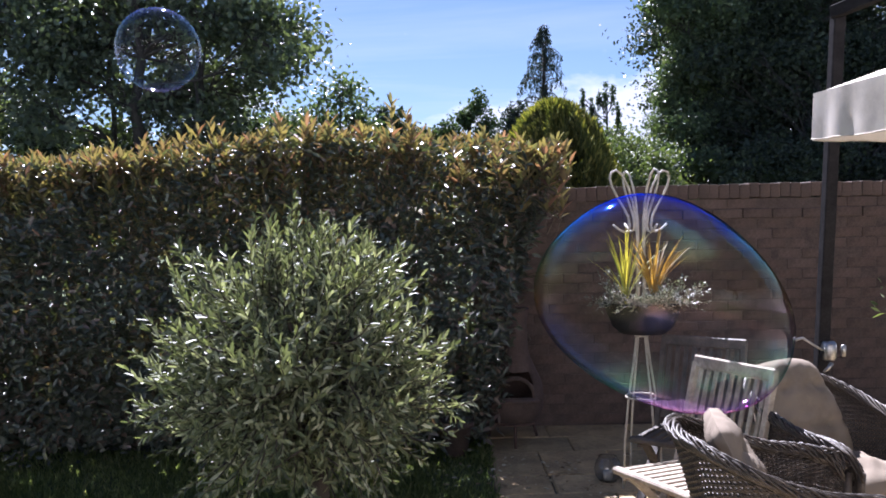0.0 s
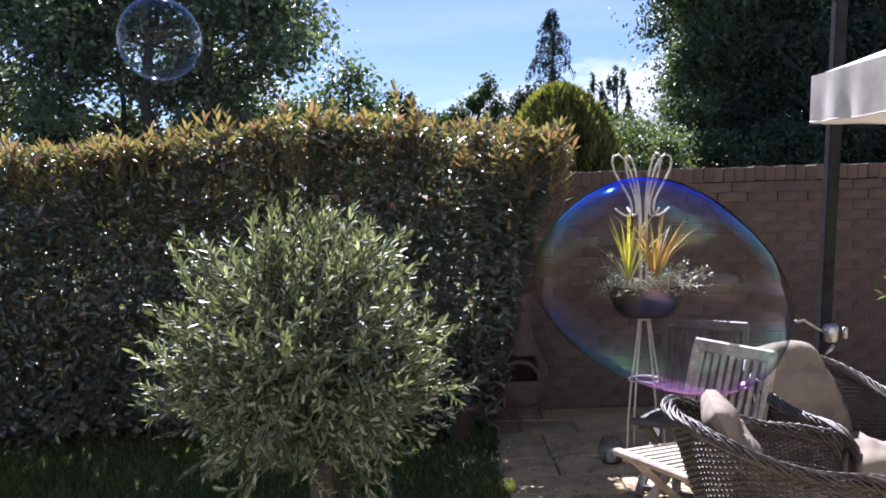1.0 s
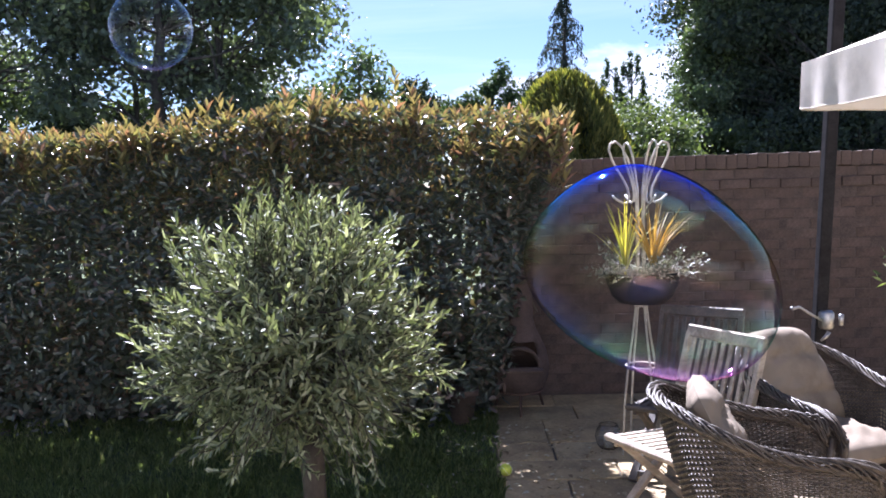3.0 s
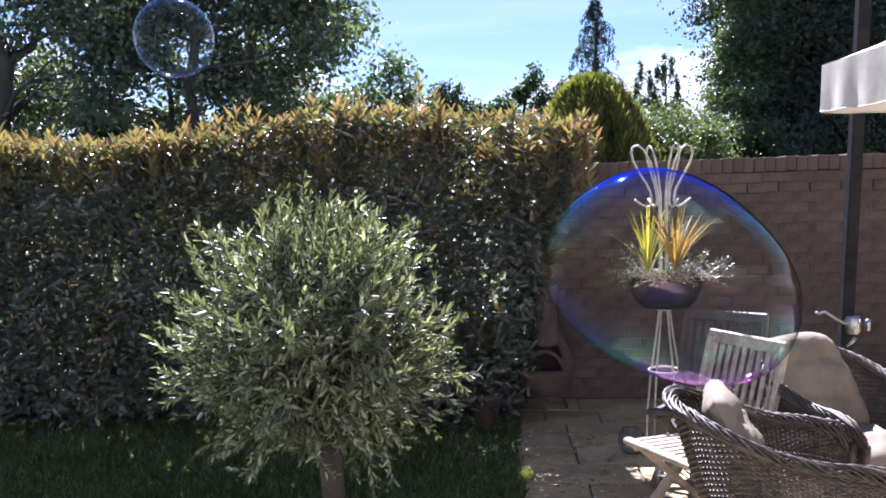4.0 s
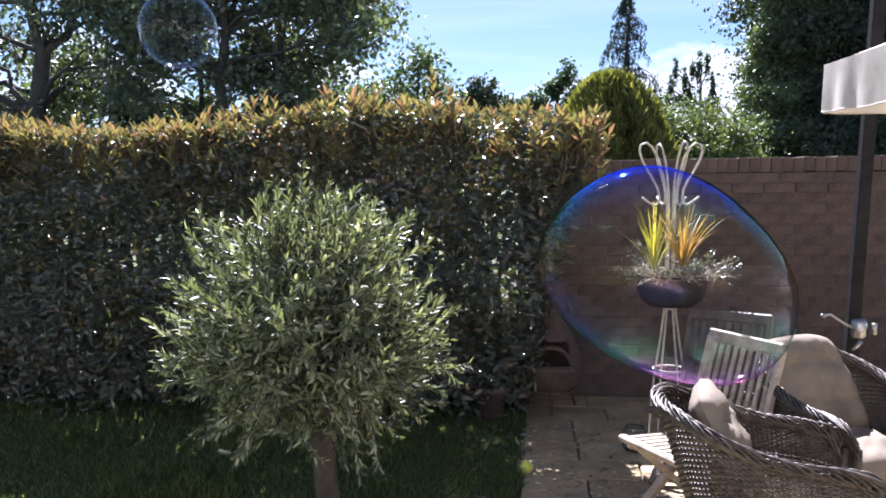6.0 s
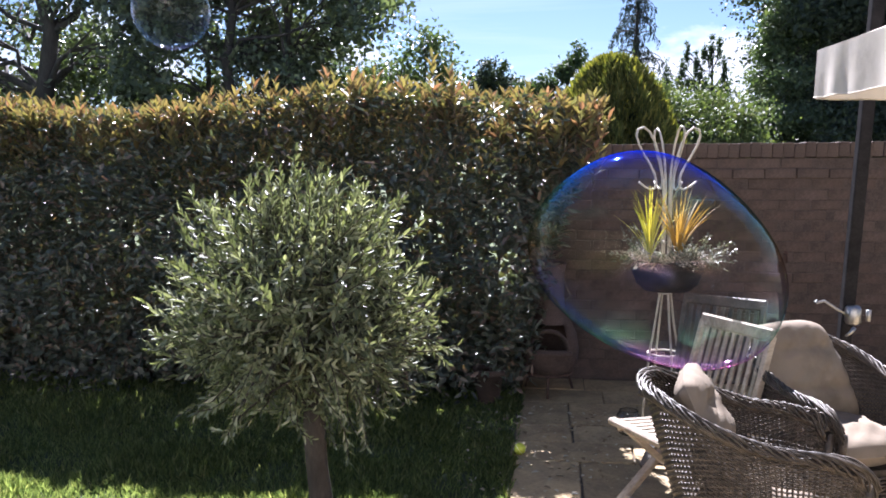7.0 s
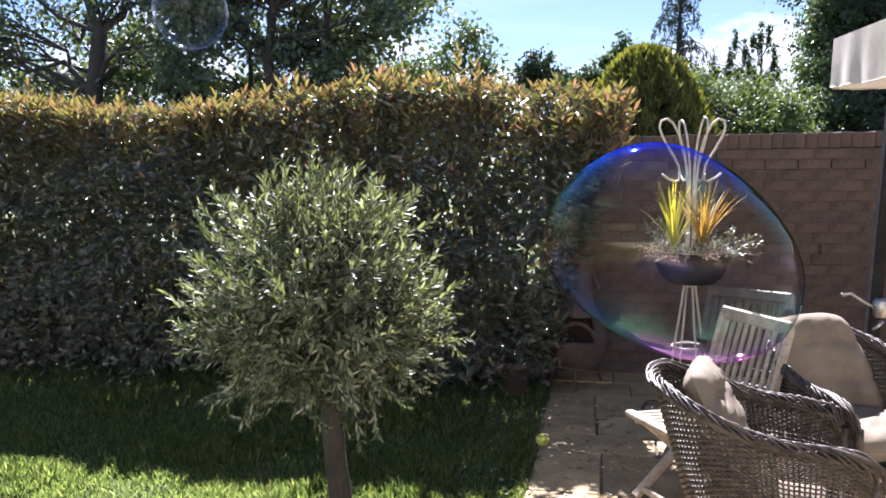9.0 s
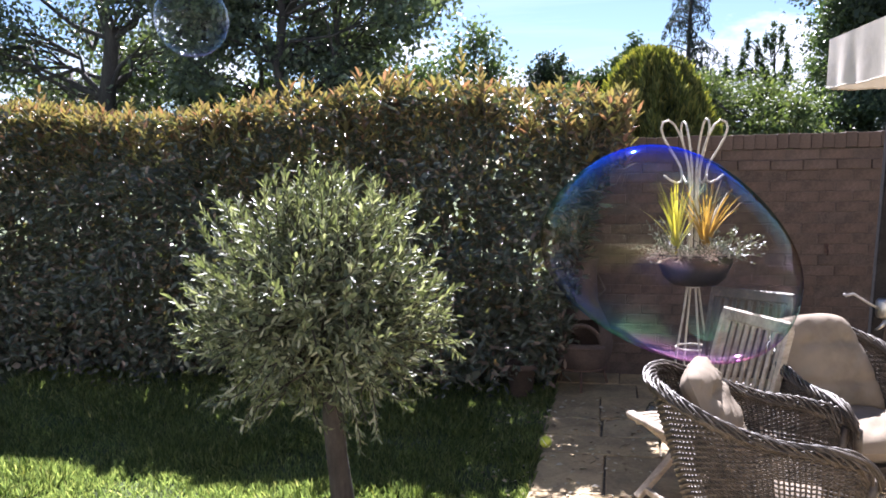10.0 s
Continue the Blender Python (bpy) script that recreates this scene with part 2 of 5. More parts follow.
def soap_mat(name, edge, power, gleam, pale):
    """A soap film: see-through, its gloss coloured by the film's thickness, which grows downward and swirls."""
    m, n, l, b = node_mat(name)
    n.remove(b)
    tc = n.new("ShaderNodeTexCoord")
    sep = n.new("ShaderNodeSeparateXYZ")
    l.new(tc.outputs["Generated"], sep.inputs[0])
    nz = noise_node(n, l, 1.7, 3, 0.5, "Generated", (1, 1, 1.8))
    add = n.new("ShaderNodeMath")
    add.operation = "MULTIPLY_ADD"
    l.new(nz.outputs[0], add.inputs[0])
    add.inputs[1].default_value = 0.3
    drop = n.new("ShaderNodeMath")
    drop.operation = "SUBTRACT"
    l.new(sep.outputs[2], drop.inputs[0])
    drop.inputs[1].default_value = 0.15
    l.new(drop.outputs[0], add.inputs[2])
    r = ramp_node(n, [(0.03, (0.9, 0.4, 0.85)), (0.09, (0.65, 0.4, 0.95)), (0.17, (0.25, 0.8, 0.6)), (0.28, (0.3, 0.55, 0.8)), (0.38, (0.42, 0.32, 0.5)),
                      (0.52, (0.62, 0.45, 0.28)), (0.64, (0.4, 0.55, 0.35)), (0.76, (0.2, 0.62, 0.8)), (0.86, (0.08, 0.32, 1.0)), (0.97, (0.05, 0.1, 1.0))])
    l.new(add.outputs[0], r.inputs[0])
    g = n.new("ShaderNodeBsdfGlossy")
    g.inputs["Roughness"].default_value = 0.05
    l.new(mixc(n, l, r.outputs[0], (0.85, 0.82, 0.86), pale), g.inputs[0])
    lw = n.new("ShaderNodeLayerWeight")
    lw.inputs[0].default_value = 0.5
    p = n.new("ShaderNodeMath")
    p.operation = "POWER"
    l.new(lw.outputs["Facing"], p.inputs[0])
    p.inputs[1].default_value = power
    k = n.new("ShaderNodeMath")
    k.operation = "MULTIPLY_ADD"
    l.new(p.outputs[0], k.inputs[0])
    k.inputs[1].default_value = edge
    # thicker patches of the film gleam more
    sw = noise_node(n, l, 3.2, 3, 0.45, "Generated", (1, 1, 1.5))
    sr = n.new("ShaderNodeMapRange")
    for q, v in enumerate((0.55, 0.7, 0.008, gleam), 1):
        sr.inputs[q].default_value = v
    l.new(sw.outputs[0], sr.inputs[0])
    l.new(sr.outputs[0], k.inputs[2])
    t = n.new("ShaderNodeBsdfTransparent")
    mx = n.new("ShaderNodeMixShader")
    l.new(k.outputs[0], mx.inputs[0])
    l.new(t.outputs[0], mx.inputs[1])
    l.new(g.outputs[0], mx.inputs[2])
    l.new(mx.outputs[0], n["Material Output"].inputs[0])
    return m


M_SOAP = soap_mat("soap_film", 1.0, 2.8, 0.13, 0.0)
M_SOAP_PALE = soap_mat("pale_soap_film", 0.7, 3.2, 0.05, 0.6)


# ---- builders ----
def thing(name, label, category, at=(0, 0, 0), rz=0.0, group="", kind=""):
    ob = new(name)
    ob.matrix_world = pose(*at, 0, 0, rz)
    return tagged(ob, label, category, group, kind)


def part(name, geo, material, parent=None, label="", smooth=True):
    """Links a bmesh, or a pair of vertex and face arrays, as one mesh object under a thing or part."""
    me = bpy.data.meshes.new(name)
    if isinstance(geo, bmesh.types.BMesh):
        geo.to_mesh(me)
        geo.free()
    else:
        v, f = geo
        me.from_pydata(np.asarray(v).tolist(), [], [list(map(int, q)) for q in f])
    me.materials.append(material)
    if smooth:
        me.polygons.foreach_set("use_smooth", [True] * len(me.polygons))
    me.update()
    ob = new(name, me)
    if parent:
        ob.parent = parent
    if label:
        tagged(ob, label)
    return ob


def join(*geos):
    vs, fs, k = [], [], 0
    for v, f in geos:
        v = np.asarray(v, float).reshape(-1, 3)
        vs.append(v)
        fs += [[int(i) + k for i in q] for q in f]
        k += len(v)
    return np.concatenate(vs), fs


def tube(points, radii, sides=6, closed=False, caps=True):
    P = [Vector(p) for p in points]
    n = len(P)
    if not hasattr(radii, "__len__"):
        radii = [radii] * n
    vs, fs, up = [], [], None
    for i, p in enumerate(P):
        d = ((P[(i + 1) % n] if closed or i < n - 1 else p) - (P[i - 1] if closed or i else p))
        d = d.normalized() if d.length > 1e-9 else Vector((0, 0, 1))
        if up is None:
            up = Vector((0, 0, 1)) if abs(d.z) < 0.9 else Vector((1, 0, 0))
        s = d.cross(up)
        s = s.normalized() if s.length > 1e-6 else d.orthogonal().normalized()
        up = s.cross(d).normalized()
        for k in range(sides):
            a = 2 * math.pi * k / sides
            vs.append(p + (s * math.cos(a) + up * math.sin(a)) * radii[i])
    for i in range(n if closed else n - 1):
        j = (i + 1) % n
        for k in range(sides):
            q = (k + 1) % sides
            fs.append((i * sides + k, i * sides + q, j * sides + q, j * sides + k))
    if caps and not closed:
        fs.append(tuple(range(sides))[::-1])
        fs.append(tuple((n - 1) * sides + k for k in range(sides)))
    return np.array([tuple(v) for v in vs]), fs


def lathe(profile, sides=28, centre=(0, 0)):
    vs, fs = [], []
    for r, z in profile:
        for k in range(sides):
            a = 2 * math.pi * k / sides
            vs.append((centre[0] + r * math.cos(a), centre[1] + r * math.sin(a), z))
    for i in range(len(profile) - 1):
        for k in range(sides):
            q = (k + 1) % sides
            fs.append((i * sides + k, i * sides + q, (i + 1) * sides + q, (i + 1) * sides + k))
    return np.array(vs), fs


def bar(a, b, w, h, bevel=0.004, up=(0, 0, 1)):
    """A bevelled wooden bar from a to b, w wide and h along up."""
    a, b = Vector(a), Vector(b)
    d = b - a
    L = d.length
    x = d.normalized()
    y = Vector(up).cross(x)
    y = y.normalized() if y.length > 1e-6 else x.orthogonal().normalized()
    z = x.cross(y)
    bm = bmesh.new()
    bmesh.ops.create_cube(bm, size=1)
    for v in bm.verts:
        v.co = Vector((v.co.x * L, v.co.y * w, v.co.z * h))
    if bevel:
        bmesh.ops.bevel(bm, geom=bm.edges[:], offset=bevel, segments=1, affect="EDGES")
    m = Matrix((x, y, z)).transposed().to_4x4()
    m.translation = (a + b) / 2
    bmesh.ops.transform(bm, matrix=m, verts=bm.verts)
    return bm


def unit(v):
    return v / np.maximum(np.linalg.norm(v, axis=-1, keepdims=True), 1e-9)


def leaves(P, D, N, L, W, fold=0.2, curl=0.12, wide=False):
    """One small folded leaf at each point P, along D, facing N."""
    D = unit(D)
    S = unit(np.cross(D, N))
    U = np.cross(S, D)
    L, W = np.asarray(L)[:, None], np.asarray(W)[:, None]
    n = len(P)
    if wide:
        a, b = P + D * L * 0.3 + U * fold * W * 0.8, P + D * L * 0.68 + U * (fold * W * 0.8 - curl * L * 0.4)
        V = np.stack([P, a + S * W * 0.46, b + S * W * 0.42, P + D * L - U * curl * L, b - S * W * 0.42, a - S * W * 0.46], 1).reshape(-1, 3)
        k = np.arange(n)[:, None] * 6
        F = np.concatenate([k + np.array([0, 1, 2, 3]), k + np.array([0, 3, 4, 5])])
    else:
        a = P + D * L * 0.45 + U * fold * W
        V = np.stack([P, a + S * W * 0.5, P + D * L - U * curl * L, a - S * W * 0.5], 1).reshape(-1, 3)
        k = np.arange(n)[:, None] * 4
        F = np.concatenate([k + np.array([0, 1, 2]), k + np.array([0, 2, 3])])
    return V, F


def in_ball(rng, n, shell=0.5):
    v = unit(rng.normal(size=(n, 3)))
    return v * (rng.random((n, 1)) ** shell)


def straps(rng, n, base, length, spread, width, lift=1.0):
    """Arching strap leaves from one crown."""
    geos = []
    for _ in range(n):
        a, out, L = rng.uniform(0, 6.283), rng.uniform(0.08, spread), length * rng.uniform(0.6, 1.1)
        side = Vector((-math.sin(a), math.cos(a), 0))
        vs, fs = [], []
        for i in range(7):
            t = i / 6
            c = Vector((math.cos(a), math.sin(a), 0)) * (out * L * (0.35 * t + 0.75 * t * t)) + Vector((0, 0, lift * L * (t - 0.28 * out * t * t)))
            w = width * (0.6 + 0.8 * t) * (1 - t) ** 0.55 + 0.0008
            vs += [Vector(base) + c + side * w, Vector(base) + c - side * w]
            if i:
                fs.append((2 * i - 2, 2 * i - 1, 2 * i + 1, 2 * i))
        geos.append(([tuple(v) for v in vs], fs))
    return join(*geos)

# ---- ground, lawn, patio ----
PATIO_X, PATIO_Y = 0.27, 6.1


def flat_sheet(x0, y0, x1, y1, z0, z1):
    bm = bmesh.new()
    bmesh.ops.create_cube(bm, size=1)
    for v in bm.verts:
        v.co = Vector(((x0 + x1) / 2 + v.co.x * (x1 - x0), (y0 + y1) / 2 + v.co.y * (y1 - y0), (z0 + z1) / 2 + v.co.z * (z1 - z0)))
    return bm


tagged(part("ground", flat_sheet(-900, -900, 900, 900, -0.6, -0.03), M_LAWN, smooth=False), "grassy garden ground reaching to the horizon", "ground", kind="structure")


def lawn():
    rng = np.random.default_rng(3)
    tagged(part("lawn", flat_sheet(-12, -4, PATIO_X - 0.02, 7.0, -0.029, -0.012), M_LAWN, smooth=False), "mown green lawn edged by stone paving", "lawn", kind="structure")
    n = 95000
    P = np.stack([rng.uniform(-3.9, PATIO_X + 0.02, n), 2.9 + 2.7 * rng.random(n) ** 1.25, np.full(n, -0.014)], 1)
    keep = rng.random(n) < 0.45 + 0.55 * (np.sin(P[:, 0] * 5.3 + 1) * np.sin(P[:, 1] * 6.1) > -0.3)
    P = P[keep]
    n = len(P)
    D = np.stack([rng.normal(0, 0.35, n), rng.normal(0, 0.35, n), np.ones(n)], 1)
    N = np.stack([rng.normal(size=n), rng.normal(size=n), np.full(n, 0.2)], 1)
    L = rng.uniform(0.025, 0.06, n) * (1 + 0.6 * (np.sin(P[:, 0] * 3.1) * np.cos(P[:, 1] * 4.7) > 0.3))
    tagged(part("grass", leaves(P, D, N, L, rng.uniform(0.003, 0.006, n), 0.1, 0.3), M_GRASS), "short green lawn grass blades in sun and shade", "grass", kind="stuff")


lawn()

patio = tagged(part("pavement", flat_sheet(PATIO_X - 0.02, -4, 7.0, 6.4, -0.029, -0.012), M_BED, smooth=False), "buff sandstone patio with dark joints", "patio", kind="structure")


# ---- hedge ----
def hedge_top(x):
    return np.interp(x, [-9, -5.5, -4.2, -3.1, -2.2, -1.6, -1.1, -0.4, 0.3, 0.75], [2.1, 2.1, 2.1, 1.96, 2.0, 2.04, 2.12, 2.1, 2.08, 2.0])


def hedge_front(x, z):
    return 5.29 + 0.3 * np.clip(z / 2.1, 0, 1.1) ** 4 + 0.03 * np.sin(x * 13 + z * 5) * np.sin(z * 15 - x * 4) + 0.11 * np.sin(x * 3.7 - z * 4.1) * np.sin(z * 5.3 + x) + 0.07 * np.sin(x * 2.3 + 1.0) * np.cos(z * 2.9) + 0.05 * np.sin(x * 5.1 + z * 3.3) - 0.05 * np.sin(z * 1.6)


def hedge():
    rng = np.random.default_rng(11)
    ob = thing("hedge", "clipped photinia hedge, dark glossy leaves topped with bronze new growth", "hedge", (-2.5, 5.9, 0))
    off = np.array([-2.5, 5.9, 0])
    x0, x1 = -7.5, 0.62

    def x_end(z):
        return 0.25 + 0.4 * np.clip(z / 2.0, 0, 1) ** 1.3

    # leaves of the front, in three depths
    n = 56000
    X, Z = rng.uniform(x0, x1 + 0.1, n), rng.random(n) ** 0.8
    Z = Z * hedge_top(X)
    depth = np.abs(rng.normal(0, 0.1, n)) - 0.17 * rng.random(n) * (rng.random(n) < 0.28)
    P = np.stack([X, hedge_front(X, Z) + depth - 0.04, Z], 1)
    clump = np.sin(X * 7.1 + Z * 3) * np.sin(Z * 8.3 - X * 2)
    keep = (X < x_end(Z)) & ((X < -0.1) | (Z < 1.75) | (rng.random(n) < 0.85)) & (rng.random(n) < np.where(Z < 0.6, 0.35 + 0.5 * Z / 0.6, 1) * (0.4 + 0.6 * (clump > -0.3)))
    P = P[keep]
    n = len(P)
    D = unit(np.stack([rng.normal(0, 0.8, n), rng.normal(-0.55, 0.5, n), rng.normal(0.1, 0.55, n)], 1))
    N = np.stack([rng.normal(0, 0.5, n), rng.normal(-0.45, 0.5, n), rng.normal(0.8, 0.4, n)], 1)
    part("foliage", leaves(P - off, D, N, rng.uniform(0.038, 0.082, n), rng.uniform(0.016, 0.031, n), 0.24, 0.16, True), M_HEDGE, ob, "dark green glossy leaves of the trimmed face")
    # leaves of the top and the end
    n = 9000
    X = rng.uniform(x0, x1 + 0.08, n)
    P = np.stack([X, rng.uniform(5.4, 6.4, n), hedge_top(X) - np.abs(rng.normal(0, 0.09, n)) + 0.03], 1)
    P = P[(X < -0.15) | (rng.random(n) < 0.28)]
    m = 5000
    Zr = rng.uniform(0.1, 2.0, m)
    E = np.stack([x_end(Zr) + rng.normal(0, 0.05, m), rng.uniform(5.4, 5.85, m), Zr], 1)
    E = E[rng.random(m) < 0.35 + 0.65 * np.clip(Zr - 0.9, 0, 1)]
    P = np.concatenate([P, E])
    n = len(P)
    D = unit(np.stack([rng.normal(0, 0.8, n), rng.normal(-0.2, 0.7, n), rng.normal(0.5, 0.5, n)], 1))
    N = np.stack([rng.normal(0, 0.5, n), rng.normal(-0.2, 0.5, n), rng.normal(0.8, 0.4, n)], 1)
    part("crest", leaves(P - off, D, N, rng.uniform(0.05, 0.1, n), rng.uniform(0.02, 0.034, n), 0.24, 0.16, True), M_HEDGE, ob)
    # upright shoots of new leaves along the top
    k, end = 760, 30
    X = np.concatenate([rng.uniform(x0, x1 + 0.05, k), rng.uniform(0.45, 0.74, end)])
    Y = np.concatenate([rng.uniform(5.36, 6.3, k), rng.uniform(5.26, 5.5, end)])
    base_z = np.where(Y > 5.5, hedge_top(X) - 0.1, hedge_top(X) - rng.uniform(0.05, 0.36, k + end))
    base_z[k:] = rng.uniform(1.5, 1.92, end)
    H = rng.uniform(0.08, 0.2, k + end) * (1 + 0.7 * (rng.random(k + end) < 0.12))
    PP, DD, NN, LL, stem = [], [], [], [], []
    for i, (x, y, z0, h) in enumerate(zip(X, Y, base_z, H)):
        if i < k and x > -0.1 and i % 2:
            continue
        tilt = rng.normal(0, 0.15, 2) + (np.array([0.5, -0.25]) if i >= k else 0)
        for j in range(12):
            t = 0.25 + 0.75 * j / 11
            a = j * 2.4 + x * 9
            PP.append((x + tilt[0] * h * t, y + tilt[1] * h * t, z0 + h * t))
            o = 1.15 - 0.75 * t
            DD.append((math.cos(a) * o, math.sin(a) * o, 0.5 + 0.6 * t))
            NN.append((-math.cos(a) * 0.8, -math.sin(a) * 0.8, 0.8))
            LL.append(rng.uniform(0.09, 0.15) * (1.1 - 0.4 * t))
        stem.append(tube([(x, y, z0 - 0.08), (x + tilt[0] * h, y + tilt[1] * h, z0 + h)], [0.004, 0.002], 3, caps=False))
    LL = np.array(LL)
    part("new_growth", leaves(np.array(PP) - off, np.array(DD), np.array(NN), LL, LL * 0.31, 0.25, 0.14, True), M_SHOOT, ob, "bronze and yellow-green young leaves")
    # odd red shoots lower on the face
    n = 5600
    X = np.concatenate([rng.normal(-1.9, 0.07, 160), rng.uniform(x0, 0.5, n - 160)])
    Z = np.concatenate([rng.uniform(1.2, 1.75, 160), 2.04 - np.abs(rng.normal(0, 0.28, n - 160))])
    P = np.stack([X, hedge_front(X, Z) - 0.05 + rng.normal(0, 0.03, n), Z], 1)
    D = unit(np.stack([rng.normal(0, 0.6, n), rng.normal(-0.7, 0.3, n), rng.normal(0.6, 0.4, n)], 1))
    part("side_growth", leaves(P - off, D, np.stack([rng.normal(0, .4, n), np.full(n, -0.2), np.ones(n)], 1), rng.uniform(0.045, 0.08, n), rng.uniform(0.014, 0.023, n), 0.28, 0.1, True), M_SHOOT, ob)
    v, f = join(*stem)
    tagged(part("shoot_stem", (v - off, f), M_TWIG, ob), kind="stuff")
    # stems and the dark twiggy inside
    st = []
    for i in range(44):
        x = x0 + (x1 - x0 - 0.3) * (i + rng.random()) / 44
        for b in range(5):
            tx, ty, tz = x + rng.normal(0, 0.25), rng.uniform(5.45, 6.25), rng.uniform(0.9, 1.95)
            y = 5.9 + rng.normal(0, 0.06)
            st.append(tube([(x, y, -0.03), (x + 0.3 * (tx - x), y + 0.2 * (ty - y), 0.4), (x + 0.7 * (tx - x), y + 0.6 * (ty - y), tz * 0.7), (min(tx, 0.5), ty, tz)], [0.018, 0.015, 0.01, 0.004], 5, caps=False))
    v, f = join(*st)
    tagged(part("stem_tangle", (v - off, f), M_TWIG, ob), kind="stuff")
    n = 33000
    X = rng.uniform(x0, x1, n)
    Z = np.where(rng.random(n) < 0.5, rng.uniform(0.0, 0.3, n), rng.uniform(0.1, 1.0, n)) * (hedge_top(X) - 0.06)
    P = np.stack([X, rng.uniform(5.6, 6.35, n), Z], 1)[(X < x_end(Z) - 0.04) & ((X < -0.1) | (Z < 1.88))]
    n = len(P)
    part("inner_foliage", leaves(P - off, rng.normal(size=(n, 3)), np.stack([rng.normal(0, .5, n), np.full(n, -1.0), rng.normal(0, .6, n)], 1), rng.uniform(0.08, 0.12, n), rng.uniform(0.05, 0.07, n), 0.1, 0.1), M_HEDGE, ob)


hedge()


# ---- trees ----
def tree(name, label, base, trunk_r, top, blobs, n_leaf, size, mat, seed, aspect=0.6, cluster=26, lean=(0, 0), bark=None, spread=0.2, category="tree", upright=0.0, shell=0.55, extra_trunks=(), inner=0):
    """A tapered trunk, a limb to each clump of the crown, twigs, and a crown of many small leaves."""
    rng = np.random.default_rng(seed)
    ob = thing(name, label, category, base)
    B = np.array(base, float)
    bark = bark or M_BARK

    def bough(a, b, r0, r1, k=6, wob=0.05):
        a, b = np.array(a, float), np.array(b, float)
        L = np.linalg.norm(b - a)
        pts = [a + (b - a) * t + rng.normal(0, wob * L, 3) * (0 < i < k - 1) + np.array([0, 0, 0.08 * L * math.sin(math.pi * t)]) for i, t in enumerate(np.linspace(0, 1, k))]
        return tube(pts, np.linspace(r0, r1, k), 7 if r0 > 0.03 else 5, caps=False), pts

    trunk_pts = [np.array([lean[0] * t * t, lean[1] * t * t, top * t - 0.05]) + rng.normal(0, trunk_r * 0.25, 3) * (0 < i < 8) for i, t in enumerate(np.linspace(0, 1, 9))]
    tr = [tube(trunk_pts, [trunk_r * (1.35 if i == 0 else 1) * (1 - 0.8 * i / 8) for i in range(9)], 10)]
    for dx, dy, r, h in extra_trunks:
        tr.append(bough((dx, dy, -0.05), (dx + rng.normal(0, 0.3), dy + rng.normal(0, 0.2), h), r, r * 0.4, 8, 0.01)[0])
    part("trunk", join(*tr), bark, ob)
    limbs, Pc = [], []
    for (cx, cy, cz, rx, ry, rz, w) in blobs:
        c = np.array([cx, cy, cz]) - B
        t = np.clip((c[2] - rz * 0.6) / top, 0.12, 0.92)
        i = int(t * 8)
        g, pts = bough(trunk_pts[i], c, trunk_r * (0.32 - 0.2 * t) + 0.004, 0.007)
        limbs.append(g)
        for _ in range(7):
            p = pts[rng.integers(2, 6)]
            e = c + in_ball(rng, 1)[0] * np.array([rx, ry, rz]) * 0.95
            limbs.append(bough(p, e, 0.012 + trunk_r * 0.04, 0.004, 4, 0.06)[0])
    part("branchwork", join(*limbs), bark, ob)
    tot = sum(b[6] for b in blobs)
    P = []
    for (cx, cy, cz, rx, ry, rz, w) in blobs:
        m = int(n_leaf * w / tot)
        k = max(3, m // cluster)
        cc = in_ball(rng, k, shell) * np.array([rx, ry, rz]) + np.array([cx, cy, cz])
        P.append(cc[rng.integers(0, k, m)] + rng.normal(0, 1, (m, 3)) * np.array([spread, spread, spread * 0.8]) * rng.uniform(0.4, 1.2, (m, 1)))
    P = np.concatenate(P)
    n = len(P)
    D = rng.normal(size=(n, 3)) + np.array([0, 0, -0.15 + upright])
    N = rng.normal(0, 0.6, (n, 3)) + np.array([0, -0.2, 0.8])
    L = size * rng.uniform(0.6, 1.25, n)
    part("crown", leaves(P - B, D, N, L, L * aspect, 0.12, 0.1), mat, ob)
    if inner:
        Q = np.concatenate([in_ball(rng, max(4, int(inner * w / tot)), 0.45) * np.array([rx, ry, rz]) * 0.75 + np.array([cx, cy + 0.3 * ry, cz]) for (cx, cy, cz, rx, ry, rz, w) in blobs])
        k = len(Q)
        part("inner_foliage", leaves(Q - B, rng.normal(size=(k, 3)), rng.normal(0, 0.6, (k, 3)) + np.array([0, -1.0, 0.2]), size * rng.uniform(1.6, 2.6, k), size * rng.uniform(0.9, 1.5, k), 0.1, 0.1), mat, ob)
    return ob


def blob_rows(rng, x0, x1, y0, y1, z0, z1, k, r, right_edge=None):
    out = []
    while len(out) < k:
        x, y, z = rng.uniform(x0, x1), rng.uniform(y0, y1), rng.uniform(z0, z1)
        s = r * rng.uniform(0.7, 1.25)
        if right_edge and not right_edge(x, z, s):
            continue
        out.append((x, y, z, s * 1.15, s, s * 0.75, s * s))
    return out


rng0 = np.random.default_rng(5)


def left_edge_rule(x, z, s):
    return x + s * 1.1 < np.interp(z, [2.0, 3.0, 4.0, 4.8, 6, 8], [-2.35, -2.2, -1.75, -1.25, -1.5, -3.0])


